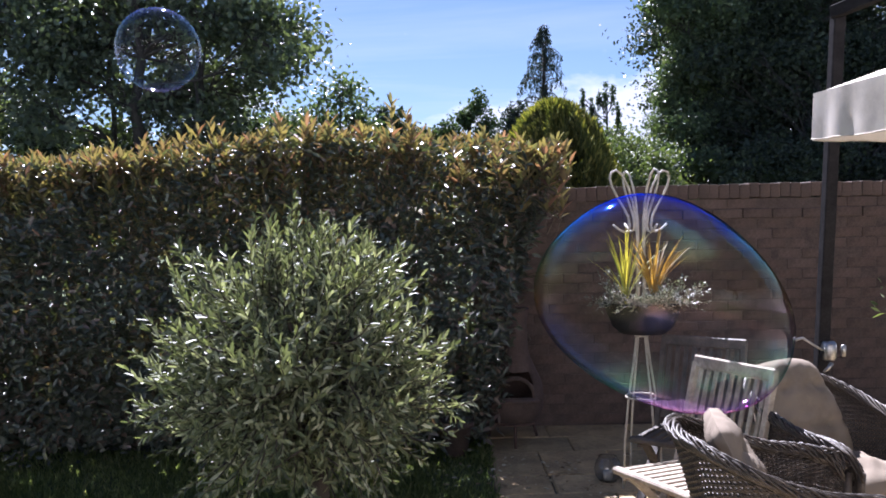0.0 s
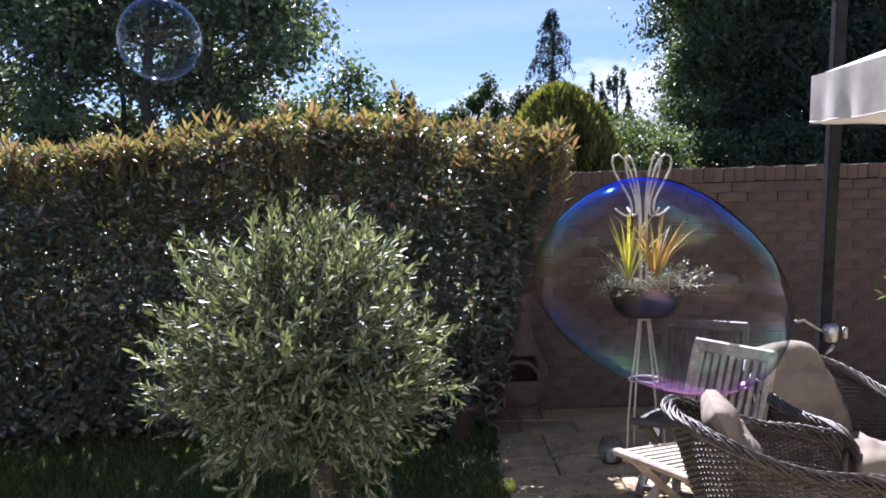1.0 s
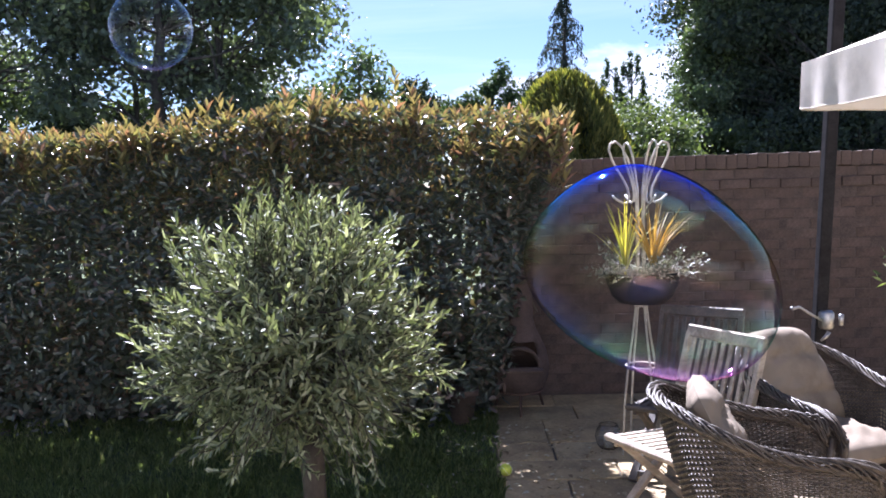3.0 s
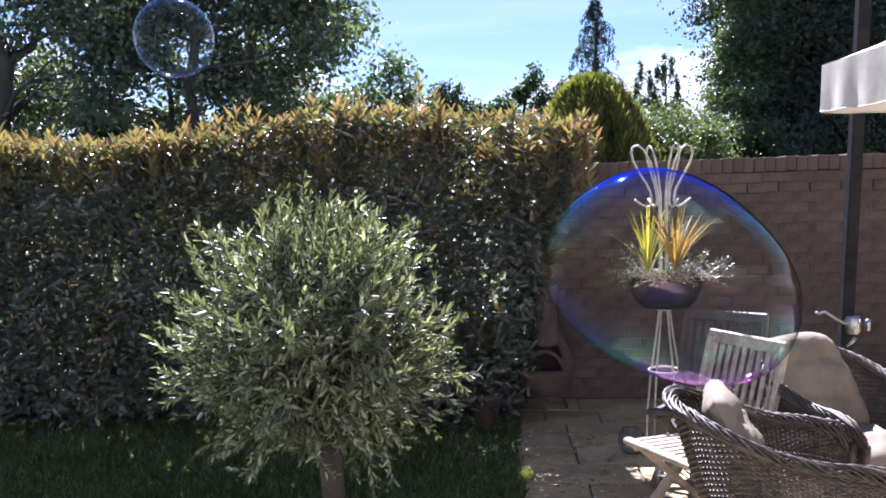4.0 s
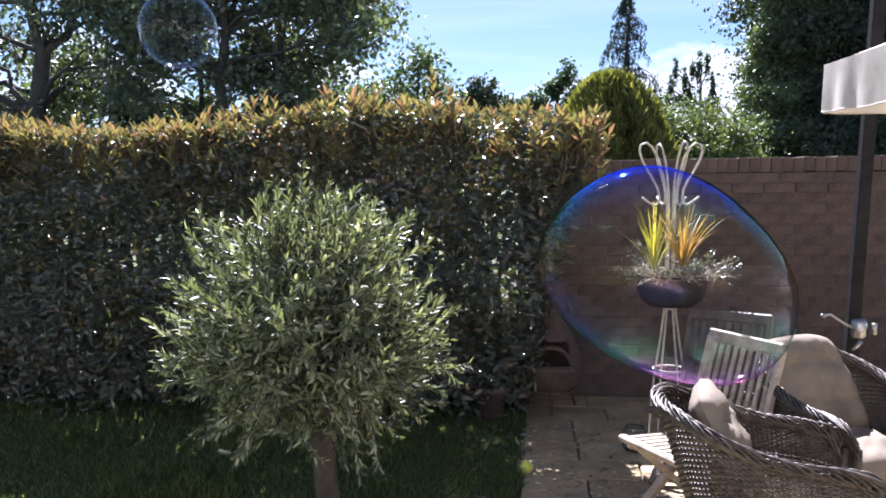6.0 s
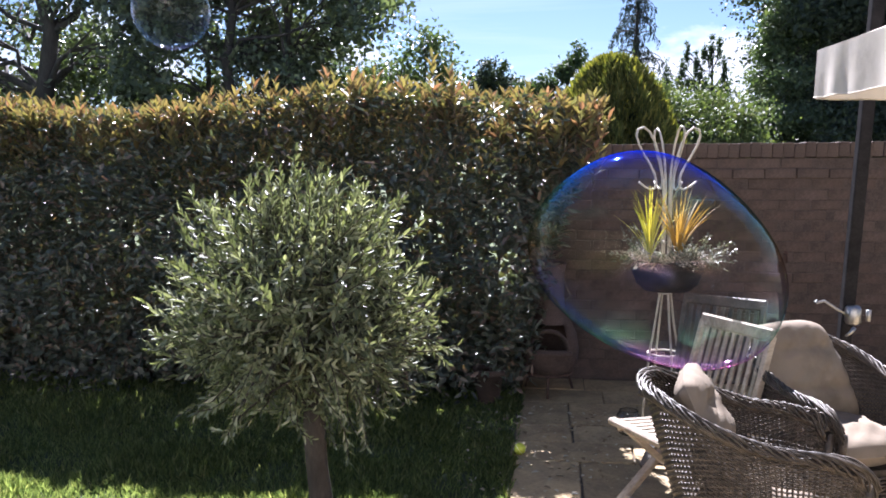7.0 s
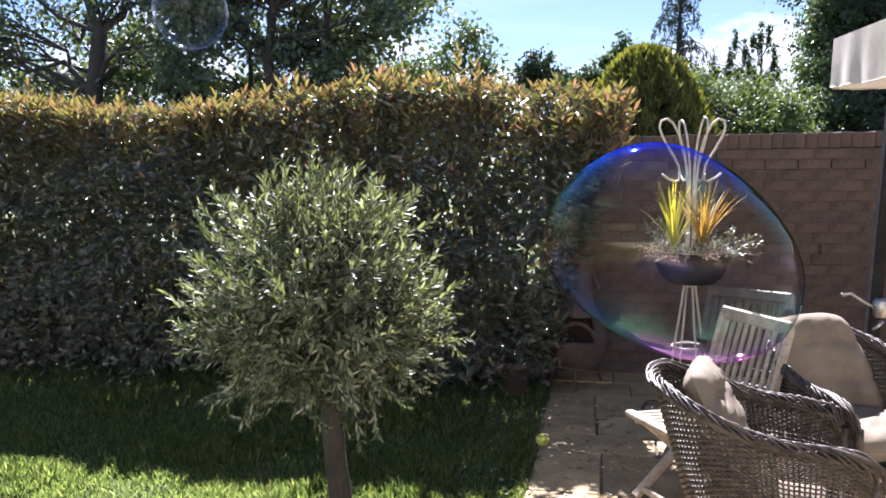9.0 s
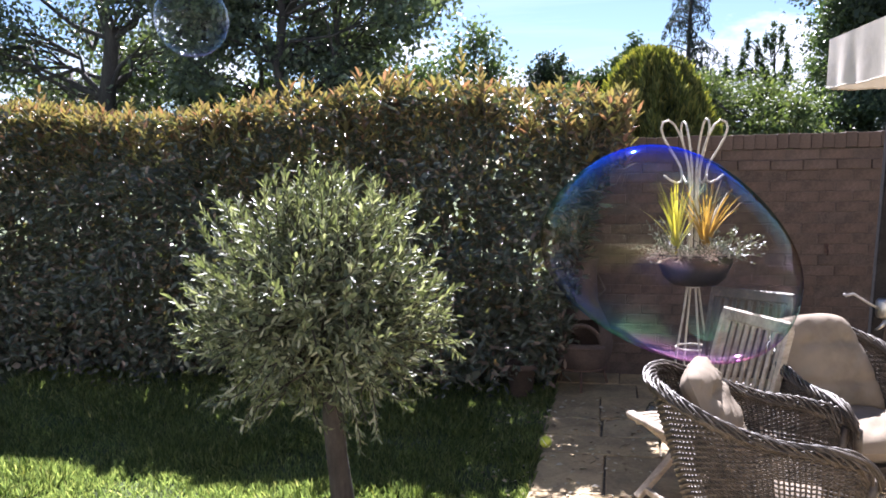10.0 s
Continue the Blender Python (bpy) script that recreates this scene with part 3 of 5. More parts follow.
tree("oak_tree", "tall dark broadleaf tree behind the hedge", (-4.5, 12.2, 0), 0.13, 6.5, blob_rows(rng0, -5.6, -1.6, 11.2, 13.6, 2.0, 6.8, 44, 0.62, left_edge_rule), 29500, 0.11, M_WOOD, 21, spread=0.24, inner=700,
     extra_trunks=((0.5, 0.4, 0.05, 4.5), (1.1, 0.2, 0.07, 5.0), (-0.5, 0.5, 0.06, 5), (1.6, 0.0, 0.04, 4.2)))
tree("oak_tree", "dark broadleaf tree with a thick bare trunk", (-7.5, 12.0, 0), 0.2, 7.5, blob_rows(rng0, -10.5, -5.2, 11.2, 14.0, 2.7, 7.0, 42, 0.65), 28000, 0.11, M_WOOD, 22, spread=0.26)
tree("understory_shrub", "dark leafy shrub in the shade of taller trees", (-3.6, 13.6, 0), 0.05, 1.8, blob_rows(rng0, -6.6, -2.7, 13, 14.4, 1.2, 3.0, 24, 0.55), 17000, 0.11, M_OAK, 23, category="shrub", inner=3000)
tree("leafy_shrub", "sunlit green shrub between darker tree trunks", (-9.0, 15.5, 0), 0.08, 2.6, blob_rows(rng0, -13.5, -6.0, 14.6, 17, 1.2, 3.7, 26, 0.75), 16000, 0.13, M_GREEN, 24, category="shrub")
tree("leafy_shrub", "sunlit green shrub between darker tree trunks", (-6.8, 14.8, 0), 0.06, 2.2, blob_rows(rng0, -8.2, -5.2, 14.2, 15.6, 1.4, 3.1, 12, 0.5), 7000, 0.11, M_GREEN, 25, category="shrub")
tree("pale_tree", "thin light-green tree with an open crown against the sky", (-1.8, 14.6, 0), 0.06, 3.9, [(-1.8, 14.6, 3.75, .38, .35, .5, 1), (-2.25, 14.6, 3.3, .4, .4, .5, .9), (-1.45, 14.7, 3.35, .3, .35, .5, .9), (-1.9, 14.6, 2.8, .65, .5, .5, 1.3), (-2.5, 14.8, 2.8, .45, .4, .5, .8), (-1.4, 14.5, 2.6, .35, .4, .5, .7)], 3800, 0.1, M_BIRCH, 26, spread=0.15, cluster=14)
tree("pale_tree", "light-green bushy tree between the oak and the open sky", (-3.0, 15.3, 0), 0.05, 3.0, [(-3.0, 15.3, 3.2, .45, .4, .5, 1), (-3.4, 15.2, 2.7, .55, .4, .5, 1), (-2.7, 15.2, 2.5, .5, .4, .5, 1), (-2.2, 15.1, 2.3, .5, .4, .4, 1), (-3.8, 15.4, 3.3, .5, .4, .5, 1)], 6500, 0.1, M_BIRCH, 35, spread=0.16, cluster=16)
tree("far_tree", "distant dark rounded tree beyond the gardens", (-4.0, 60, 0), 0.35, 8.6, [(-4.0, 60, 8.4, 1.6, 1.4, 1.3, 1), (-4.8, 60, 7.1, 1.7, 1.4, 1.5, 1), (-2.5, 60, 7.0, 1.6, 1.4, 1.3, 1)], 4500, 0.33, M_OAK, 27, spread=0.25)
tree("far_tree", "distant green tree with several pointed tops", (1.1, 30, 0), 0.2, 5.2, [(1.35, 30, 5.5, .35, .4, .7, .5), (.9, 30, 5.1, .4, .4, .6, .6), (.2, 30, 4.6, .6, .5, .6, .8), (1.7, 30, 4.7, .5, .5, .7, .8), (-.4, 30, 4.2, .6, .5, .6, .9), (.8, 30, 4.0, 1.0, .6, .7, 1.2)], 4500, 0.17, M_FAR, 28, spread=0.16)
tree("far_tree", "distant dark rounded tree beside a tall conifer", (1.6, 17.6, 0), 0.1, 3.4, [(1.62, 17.6, 3.55, .36, .36, .36, 1), (1.45, 17.6, 3.1, .42, .36, .42, 1.2), (2.1, 17.6, 3.3, .42, .36, .45, 1)], 5200, 0.09, M_CEDAR, 29, spread=0.1)
for i, x in enumerate(np.arange(-13.5, 18.5, 3.2)):
    h = 3.8 + 0.9 * math.sin(i * 1.7)
    tree("far_tree", "distant low green tree beyond the gardens", (x, 44 + i % 3, 0), 0.18, h, [(x - 1.0, 44 + i % 3, h - 0.6, 1.5, 1.1, 1.2, 1), (x + 0.9, 44 + i % 3, h - 0.4, 1.5, 1.1, 1.3, 1), (x, 44 + i % 3, h + 0.1, 1.3, 1.1, 1.1, 1)], 1500, 0.3, M_FAR, 300 + i, spread=0.3)
tree("poplar_tree", "distant slender upright tree with narrow tops", (5.9, 29, 0), 0.12, 5.4, [(x, 29, z - .6, .05, .06, .6, .6) for x, z in ((5.62, 6.1), (5.85, 6.3), (6.11, 6.24), (6.3, 5.55), (5.05, 5.97), (5.36, 5.8), (4.9, 5.42), (4.38, 5.35), (5.52, 5.2))] + [(4.3 + .5 * k, 29, 4.3 + .12 * (k % 2), .4, .4, .4, 1.0) for k in range(5)] + [(5.5, 29, 3.7, 1.2, .5, .6, 2)], 9500, 0.085, M_FAR, 31, spread=0.045, upright=0.5)
tree("garden_shrub", "sunlit green shrubs rising behind the brick wall", (3.2, 12.4, 0), 0.06, 2.0, blob_rows(rng0, 1.7, 3.4, 11.8, 13.2, 1.2, 2.62, 26, 0.4), 32000, 0.058, M_GREEN, 32, category="shrub", spread=0.14, inner=4000)
tree("dark_tree", "large dense dark-leaved tree behind the wall", (8.4, 19.0, 0), 0.35, 9.5, blob_rows(rng0, 5.2, 13.5, 17.8, 20.5, 1.4, 8.6, 95, 1.0, lambda x, z, s: x - s * 1.1 > np.interp(z, [1.5, 2.8, 4, 5.7, 7, 9], [4.9, 4.8, 4.6, 4.45, 4.5, 5.5])), 165000, 0.105, M_OAK, 33, spread=0.32, cluster=44, shell=0.38, inner=16000)
tree("understory_shrub", "dark shrub filling the ground behind the wall", (8.2, 16.2, 0), 0.06, 2.2, blob_rows(rng0, 5.4, 12.5, 16.4, 17.6, 0.8, 4.9, 80, 0.65), 56000, 0.1, M_OAK, 34, category="shrub", spread=0.18, inner=14000)
tree("understory_shrub", "low dark shrub close behind the wall", (7.4, 15.2, 0), 0.05, 1.6, blob_rows(rng0, 5.6, 10.5, 14.8, 15.8, 0.7, 2.7, 34, 0.5), 30000, 0.09, M_OAK, 38, category="shrub", spread=0.16, inner=5000)
tree("leafy_shrub", "tall grey-green shrub standing against a darker tree", (4.95, 16.6, 0), 0.05, 3.4, blob_rows(rng0, 4.5, 5.5, 16.2, 17.0, 1.2, 3.6, 14, 0.42), 13000, 0.08, M_BIRCH, 36, category="shrub", spread=0.15, inner=2500)
# added pale foliage: its lighter leaves imitate the dark tree's sunlit left edge
tree("pale_tree", "slim grey-green foliage added as the sunlit edge of a darker crown", (5.4, 17.4, 0), 0.07, 6.6, blob_rows(rng0, 4.75, 6.0, 17.0, 17.6, 3.2, 6.9, 24, 0.42), 20000, 0.085, M_BIRCH, 37, spread=0.17, inner=2000)


def weeping_conifer():
    rng = np.random.default_rng(41)
    ob = thing("weeping_conifer", "tall dark conifer with drooping sparse branches", "conifer", (2.2, 17.1, 0))
    part("trunk", tube([(0, 0, 0), (0.0, 0, 2), (-0.06, 0, 3.6), (-0.02, 0, 4.6), (0.04, 0, 5.42)], [0.12, 0.1, 0.05, 0.03, 0.01], 8), M_BARK, ob)
    br, P = [], []
    for i in range(64):
        z = 2.4 + 3.12 * (i / 64) ** 0.75
        reach = float(np.interp(z, [2.4, 3.6, 3.9, 4.4, 4.75, 5.1, 5.5], [0.85, 0.85, 0.74, 0.6, 0.44, 0.28, 0.1])) * rng.uniform(0.55, 1.12)
        a = rng.uniform(0, 6.283)
        pts = [(math.cos(a) * reach * t - 0.05, math.sin(a) * reach * t, z + 0.25 * reach * math.sin(2.2 * t) - 0.45 * reach * t ** 3) for t in np.linspace(0, 1, 6)]
        br.append(tube(pts, np.linspace(0.016, 0.004, 6), 4, caps=False))
        for p in pts[1:]:
            hang = rng.uniform(0.06, 0.32)
            for _ in range(19 if z > 3.7 else 30):
                P.append((p[0] + rng.normal(0, 0.02), p[1] + rng.normal(0, 0.02), p[2] + 0.02 - hang * rng.random()))
    part("branchwork", join(*br), M_BARK, ob)
    P = np.array(P)
    n = len(P)
    part("needle_curtain", leaves(P, rng.normal(0, 0.3, (n, 3)) + np.array([0, 0, -1]), rng.normal(size=(n, 3)), rng.uniform(0.04, 0.1, n), rng.uniform(0.012, 0.026, n)), M_CEDAR, ob, "hanging blue-green needle sprays")


weeping_conifer()


def thuja():
    rng = np.random.default_rng(43)
    c = np.array([1.0, 7.25, 0])
    ob = thing("golden_conifer", "rounded golden-green conifer bush behind the wall", "conifer", tuple(c))
    part("trunk", tube([(0, 0, -0.03), (0.02, 0, 1), (0, 0.02, 2.1)], [0.06, 0.05, 0.02], 8), M_BARK, ob)
    n = 42000
    th, u = rng.uniform(0, 6.283, n), rng.random(n)
    z = 0.4 + 2.14 * u
    R = 0.5 * np.clip((2.54 - z) / 0.62, 0, 1) ** 0.5 * np.interp(z, [0.4, 1.0, 2.6], [0.75, 1, 1])
    ridge = 1 + 0.12 * np.sin(th * 9 + z * 2) + 0.1 * np.sin(th * 17 - z * 5) + 0.06 * np.sin(th * 5 + z * 9)
    R = R * ridge * (1 - np.abs(rng.normal(0, 0.1, n)))
    P = np.stack([R * np.cos(th), R * np.sin(th), z], 1)
    D = np.stack([0.45 * np.cos(th), 0.45 * np.sin(th), np.ones(n)], 1) + rng.normal(0, 0.28, (n, 3))
    N = np.stack([np.cos(th + 1.2), np.sin(th + 1.2), np.zeros(n)], 1) + rng.normal(0, 0.5, (n, 3))
    part("foliage", leaves(P, D, N, rng.uniform(0.05, 0.12, n), rng.uniform(0.014, 0.03, n)), M_THUJA, ob, "upright golden-green sprays")
    # inner leaves take the darker M_OAK colour as painted shade between the sprays
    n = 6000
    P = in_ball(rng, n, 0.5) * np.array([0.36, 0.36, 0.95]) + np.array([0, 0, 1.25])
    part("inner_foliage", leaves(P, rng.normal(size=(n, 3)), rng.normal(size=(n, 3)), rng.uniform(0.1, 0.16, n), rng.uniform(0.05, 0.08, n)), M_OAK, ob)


thuja()


def olive():
    rng = np.random.default_rng(51)
    B = np.array([-0.5, 3.13, 0])
    ob = thing("olive_tree", "small standard olive tree with grey-green leaves on the lawn", "olive tree", tuple(B))
    tp = [(0.0, 0, -0.03), (0.015, 0.0, 0.15), (-0.01, 0.01, 0.35), (-0.015, 0.0, 0.52), (-0.02, 0.01, 0.68)]
    part("trunk", tube(tp, [0.064, 0.052, 0.047, 0.05, 0.04], 12), M_OBARK, ob)
    centre = np.array([-0.075, 0.0, 1.03])
    limbs = []
    for i in range(13):
        a = i * 2.399
        e = centre + np.array([math.cos(a) * 0.3, math.sin(a) * 0.3, rng.uniform(-0.14, 0.26)])
        s = np.array(tp[-1]) + np.array([0, 0, rng.uniform(-0.12, 0)])
        m = (s + e) / 2 + rng.normal(0, 0.03, 3) + np.array([0, 0, 0.03])
        limbs.append(tube([s, m, e], [0.022, 0.015, 0.008], 6, caps=False))
    P, D, N, L = [], [], [], []

    def shoot(v, reach, big):
        """One leafy shoot that ends at the crown's edge in the way v; opposite pairs of leaves along it."""
        lump = 1 + 0.09 * math.sin(v[0] * 7 + 1) * math.cos(v[1] * 5) + 0.08 * math.sin(v[2] * 8 + v[0] * 4)
        rad = np.array([0.61, 0.59, 0.6 if v[2] > 0 else 0.6]) * lump * reach
        rad[:2] *= 1 - (0.26 * v[2] if v[2] > 0 else 0.28 * v[2])
        tip = centre + v * rad
        s = centre + (tip - centre) * rng.uniform(0.35, 0.6) + rng.normal(0, 0.05, 3) * np.array([1, 1, 0.6])
        lift = 0.75 if v[2] > -0.15 else (0.25 if rng.random() < 0.6 else -0.5)
        e = unit(v * 0.7 + np.array([0, 0, lift]) + rng.normal(0, 0.28, 3))
        c = tip - e * np.linalg.norm(tip - s) * 0.55
        pts = [(1 - t) ** 2 * s + 2 * t * (1 - t) * c + t * t * tip for t in np.linspace(0, 1, 6)]
        limbs.append(tube(pts, np.linspace(0.0045, 0.0014, 6), 4, caps=False))
        length = np.linalg.norm(tip - s)
        nodes = max(5, int(length / 0.021))
        side = unit(np.cross(e, rng.normal(size=3)))
        for j in range(nodes):
            t = 0.12 + 0.88 * (j + rng.random() * 0.6) / nodes
            q = min(t, 0.999) * 5
            k = int(q)
            at = pts[k] + (pts[k + 1] - pts[k]) * (q - k)
            along = unit(pts[k + 1] - pts[k])
            side = unit(np.cross(along, side) + rng.normal(0, 0.25, 3))
            for sg in (-1, 1):
                if rng.random() < 0.1:
                    continue
                open_angle = rng.uniform(0.45, 1.05) * (1.1 - 0.45 * t)
                P.append(at)
                D.append(along * math.cos(open_angle) + side * sg * math.sin(open_angle) + rng.normal(0, 0.16, 3))
                N.append(along + rng.normal(0, 0.35, 3) + np.array([0, -0.1, 0.3]))
                L.append(rng.uniform(0.04, 0.064) * big * (1.12 - 0.4 * t))

    count = 0
    while count < 520:
        v = unit(rng.normal(size=(1, 3)))[0]
        if v[2] < -0.85 or (v[2] < -0.25 and rng.random() < 0.45):
            continue
        shoot(v, rng.uniform(0.62, 1.0) ** 0.7, 1.0)
        count += 1
    # vigorous young shoots that stand out of the top and the shoulders
    for i in range(85):
        a = i * 2.399
        z = rng.uniform(0.05, 0.95)
        v = np.array([math.cos(a) * math.sqrt(1 - z * z), math.sin(a) * math.sqrt(1 - z * z), z])
        shoot(v, rng.uniform(1.0, 1.12), 1.2)
    part("branchwork", join(*limbs), M_OBARK, ob)
    P, D, N, L = np.array(P), np.array(D), np.array(N), np.array(L)
    n = len(P)
    part("crown", leaves(P, D, N, L, L * rng.uniform(0.22, 0.29, n), 0.15, 0.1, True), M_OLIVE, ob, "narrow grey-green olive leaves")
    n = 9000
    Q = in_ball(rng, n, 0.5) * np.array([0.47, 0.45, 0.42]) + centre + np.array([0, 0, -0.04])
    q = rng.uniform(0.035, 0.06, n)
    part("inner_foliage", leaves(Q, rng.normal(size=(n, 3)) + np.array([0, 0, 0.4]), rng.normal(0, 0.7, (n, 3)) + np.array([0, -0.2, 0.7]), q, q * 0.25, 0.15, 0.1, True), M_OLIVE, ob)


olive()

# ---- garden furniture ----
def folding_chair(label, wood):
    """Local frame: faces -x, front edge of the seat at x = -0.44, back at x = 0."""
    ob = thing("folding_chair", label, "chair", group="folding wooden chairs")
    w = 0.235
    top, bot = Vector((0.10, 0, 0.9)), Vector((-0.06, 0, 0.36))

    def at(t, y):
        p = bot.lerp(top, t)
        return (p.x, y, p.z)

    for s in (-1, 1):
        part("stile", bar(at(-0.02, s * (w - 0.015)), at(0.95, s * (w - 0.015)), 0.028, 0.035, 0.004, (1, 0, 0)), wood, ob, smooth=False)
    part("top_rail", bar(at(0.955, -w), at(0.955, w), 0.03, 0.062, 0.009, (0.25, 0, 1)), wood, ob, smooth=False)
    part("lower_rail", bar(at(0.22, -w + 0.03), at(0.22, w - 0.03), 0.022, 0.04, 0.004, (0.25, 0, 1)), wood, ob, smooth=False)
    for i in range(9):
        y = -w + 0.052 + i * (2 * w - 0.104) / 8
        part("back_slat", bar(at(0.23, y), at(0.93, y), 0.022, 0.013, 0.003, (1, 0, 0)), wood, ob, smooth=False)
    zf, zb = 0.43, 0.405
    part("front_rail", bar((-0.43, -w, zf), (-0.43, w, zf), 0.045, 0.03, 0.008), wood, ob, smooth=False)
    part("rear_rail", bar((-0.03, -w + 0.03, zb - 0.02), (-0.03, w - 0.03, zb - 0.02), 0.035, 0.025, 0.004), wood, ob, smooth=False)
    for i in range(10):
        y = -w + 0.025 + i * (2 * w - 0.05) / 9
        part("seat_slat", bar((-0.41, y, zf - 0.002), (-0.015, y, zb), 0.03, 0.014, 0.003), wood, ob, smooth=False)
    for s in (-1, 1):
        y = s * (w - 0.045)
        part("side_rail", bar((-0.42, y, zf - 0.025), (-0.02, y, zb - 0.025), 0.02, 0.035, 0.003), wood, ob, smooth=False)
        part("front_leg", bar((0.03, s * (w - 0.02), 0.40), (-0.40, s * (w - 0.02), 0.018), 0.028, 0.046, 0.004, (0, 1, 0)), wood, ob, smooth=False)
        part("rear_leg", bar((-0.40, s * (w - 0.07), 0.41), (0.05, s * (w - 0.07), 0.018), 0.028, 0.042, 0.004, (0, 1, 0)), wood, ob, smooth=False)
        part("bolt", lathe([(0.0, 0.0), (0.009, 0.001), (0.009, 0.006), (0.0, 0.008)], 10, (-0.18, s * (w - 0.02))), M_STEEL, ob).location = (0, 0, 0.215)
    part("stretcher", bar((-0.36, -w + 0.03, 0.055), (-0.36, w - 0.03, 0.055), 0.02, 0.03, 0.003), wood, ob, smooth=False)
    part("stretcher", bar((0.0, -w + 0.08, 0.065), (0.0, w - 0.08, 0.065), 0.02, 0.03, 0.003), wood, ob, smooth=False)
    return ob


chair_a = folding_chair("weathered teak folding chair with slatted seat and back, in sun", M_TEAK)
chair_a.matrix_world = pose(1.255, 3.69, 0, 0, 0, math.degrees(math.atan2(0.505, 0.863)))
# the shade on this chair is put into its wood colour
chair_b = folding_chair("brown wooden folding chair standing shaded beside a metal plant stand", M_SHADED_TEAK)
chair_b.matrix_world = pose(1.38, 4.40, 0, 0, 0, math.degrees(math.atan2(0.83, 0.55)))


def cushion(w, d, h, seed, tuft=(), plump=0.5, wrinkle=0.006, press=0.35, slope=0.0):
    """A padded cushion, w along x, d along y, h thick; tufts press into its top."""
    rng = np.random.default_rng(seed)
    nx, ny = 28, 28
    vs, fs = [], []
    ph = rng.uniform(0, 6, 6)
    for side in (1, -1):
        for i in range(nx + 1):
            for j in range(ny + 1):
                u, v = -1 + 2 * i / nx, -1 + 2 * j / ny
                e = max(0.0, 1 - abs(u) ** 5) ** 0.5 * max(0.0, 1 - abs(v) ** 5) ** 0.5
                z = h * 0.5 * e * (1 + plump * (1 - u * u) * (1 - v * v))
                for tx, ty in tuft:
                    z -= h * press * math.exp(-((u - tx) ** 2 + (v - ty) ** 2) / 0.012) + h * 0.1 * math.exp(-abs(u - tx) / 0.05) * e
                z += wrinkle * e * (math.sin(u * 9 + v * 4 + ph[0]) * math.sin(v * 7 + ph[1]) + 0.6 * math.sin(u * 21 + v * 13 + ph[2]))
                k = 1 - 0.1 * (u * v) ** 2
                q = 1 - slope * ((1 - u) / 2) ** 1.2 if v > 0 else 1.0
                vs.append((u * w / 2 * k, v * d / 2 * k * q, side * max(z, 0.0)))
    row, off = ny + 1, (nx + 1) * (ny + 1)
    for i in range(nx):
        for j in range(ny):
            a = i * row + j
            fs.append((a, a + row, a + row + 1, a + 1))
            fs.append((off + a, off + a + 1, off + a + row + 1, off + a + row))
    return np.array(vs), fs


def piping(w, d, slope=0.0):
    pts = []
    for i in range(40):
        a = 2 * math.pi * i / 40
        c, s = math.cos(a), math.sin(a)
        u, v = math.copysign(abs(c) ** 0.3, c), math.copysign(abs(s) ** 0.3, s)
        q = 1 - slope * ((1 - u) / 2) ** 1.2 if v > 0 else 1.0
        pts.append((u * w / 2 * 0.95, v * d / 2 * 0.95 * q, 0))
    return tube(pts, 0.005, 5, closed=True)


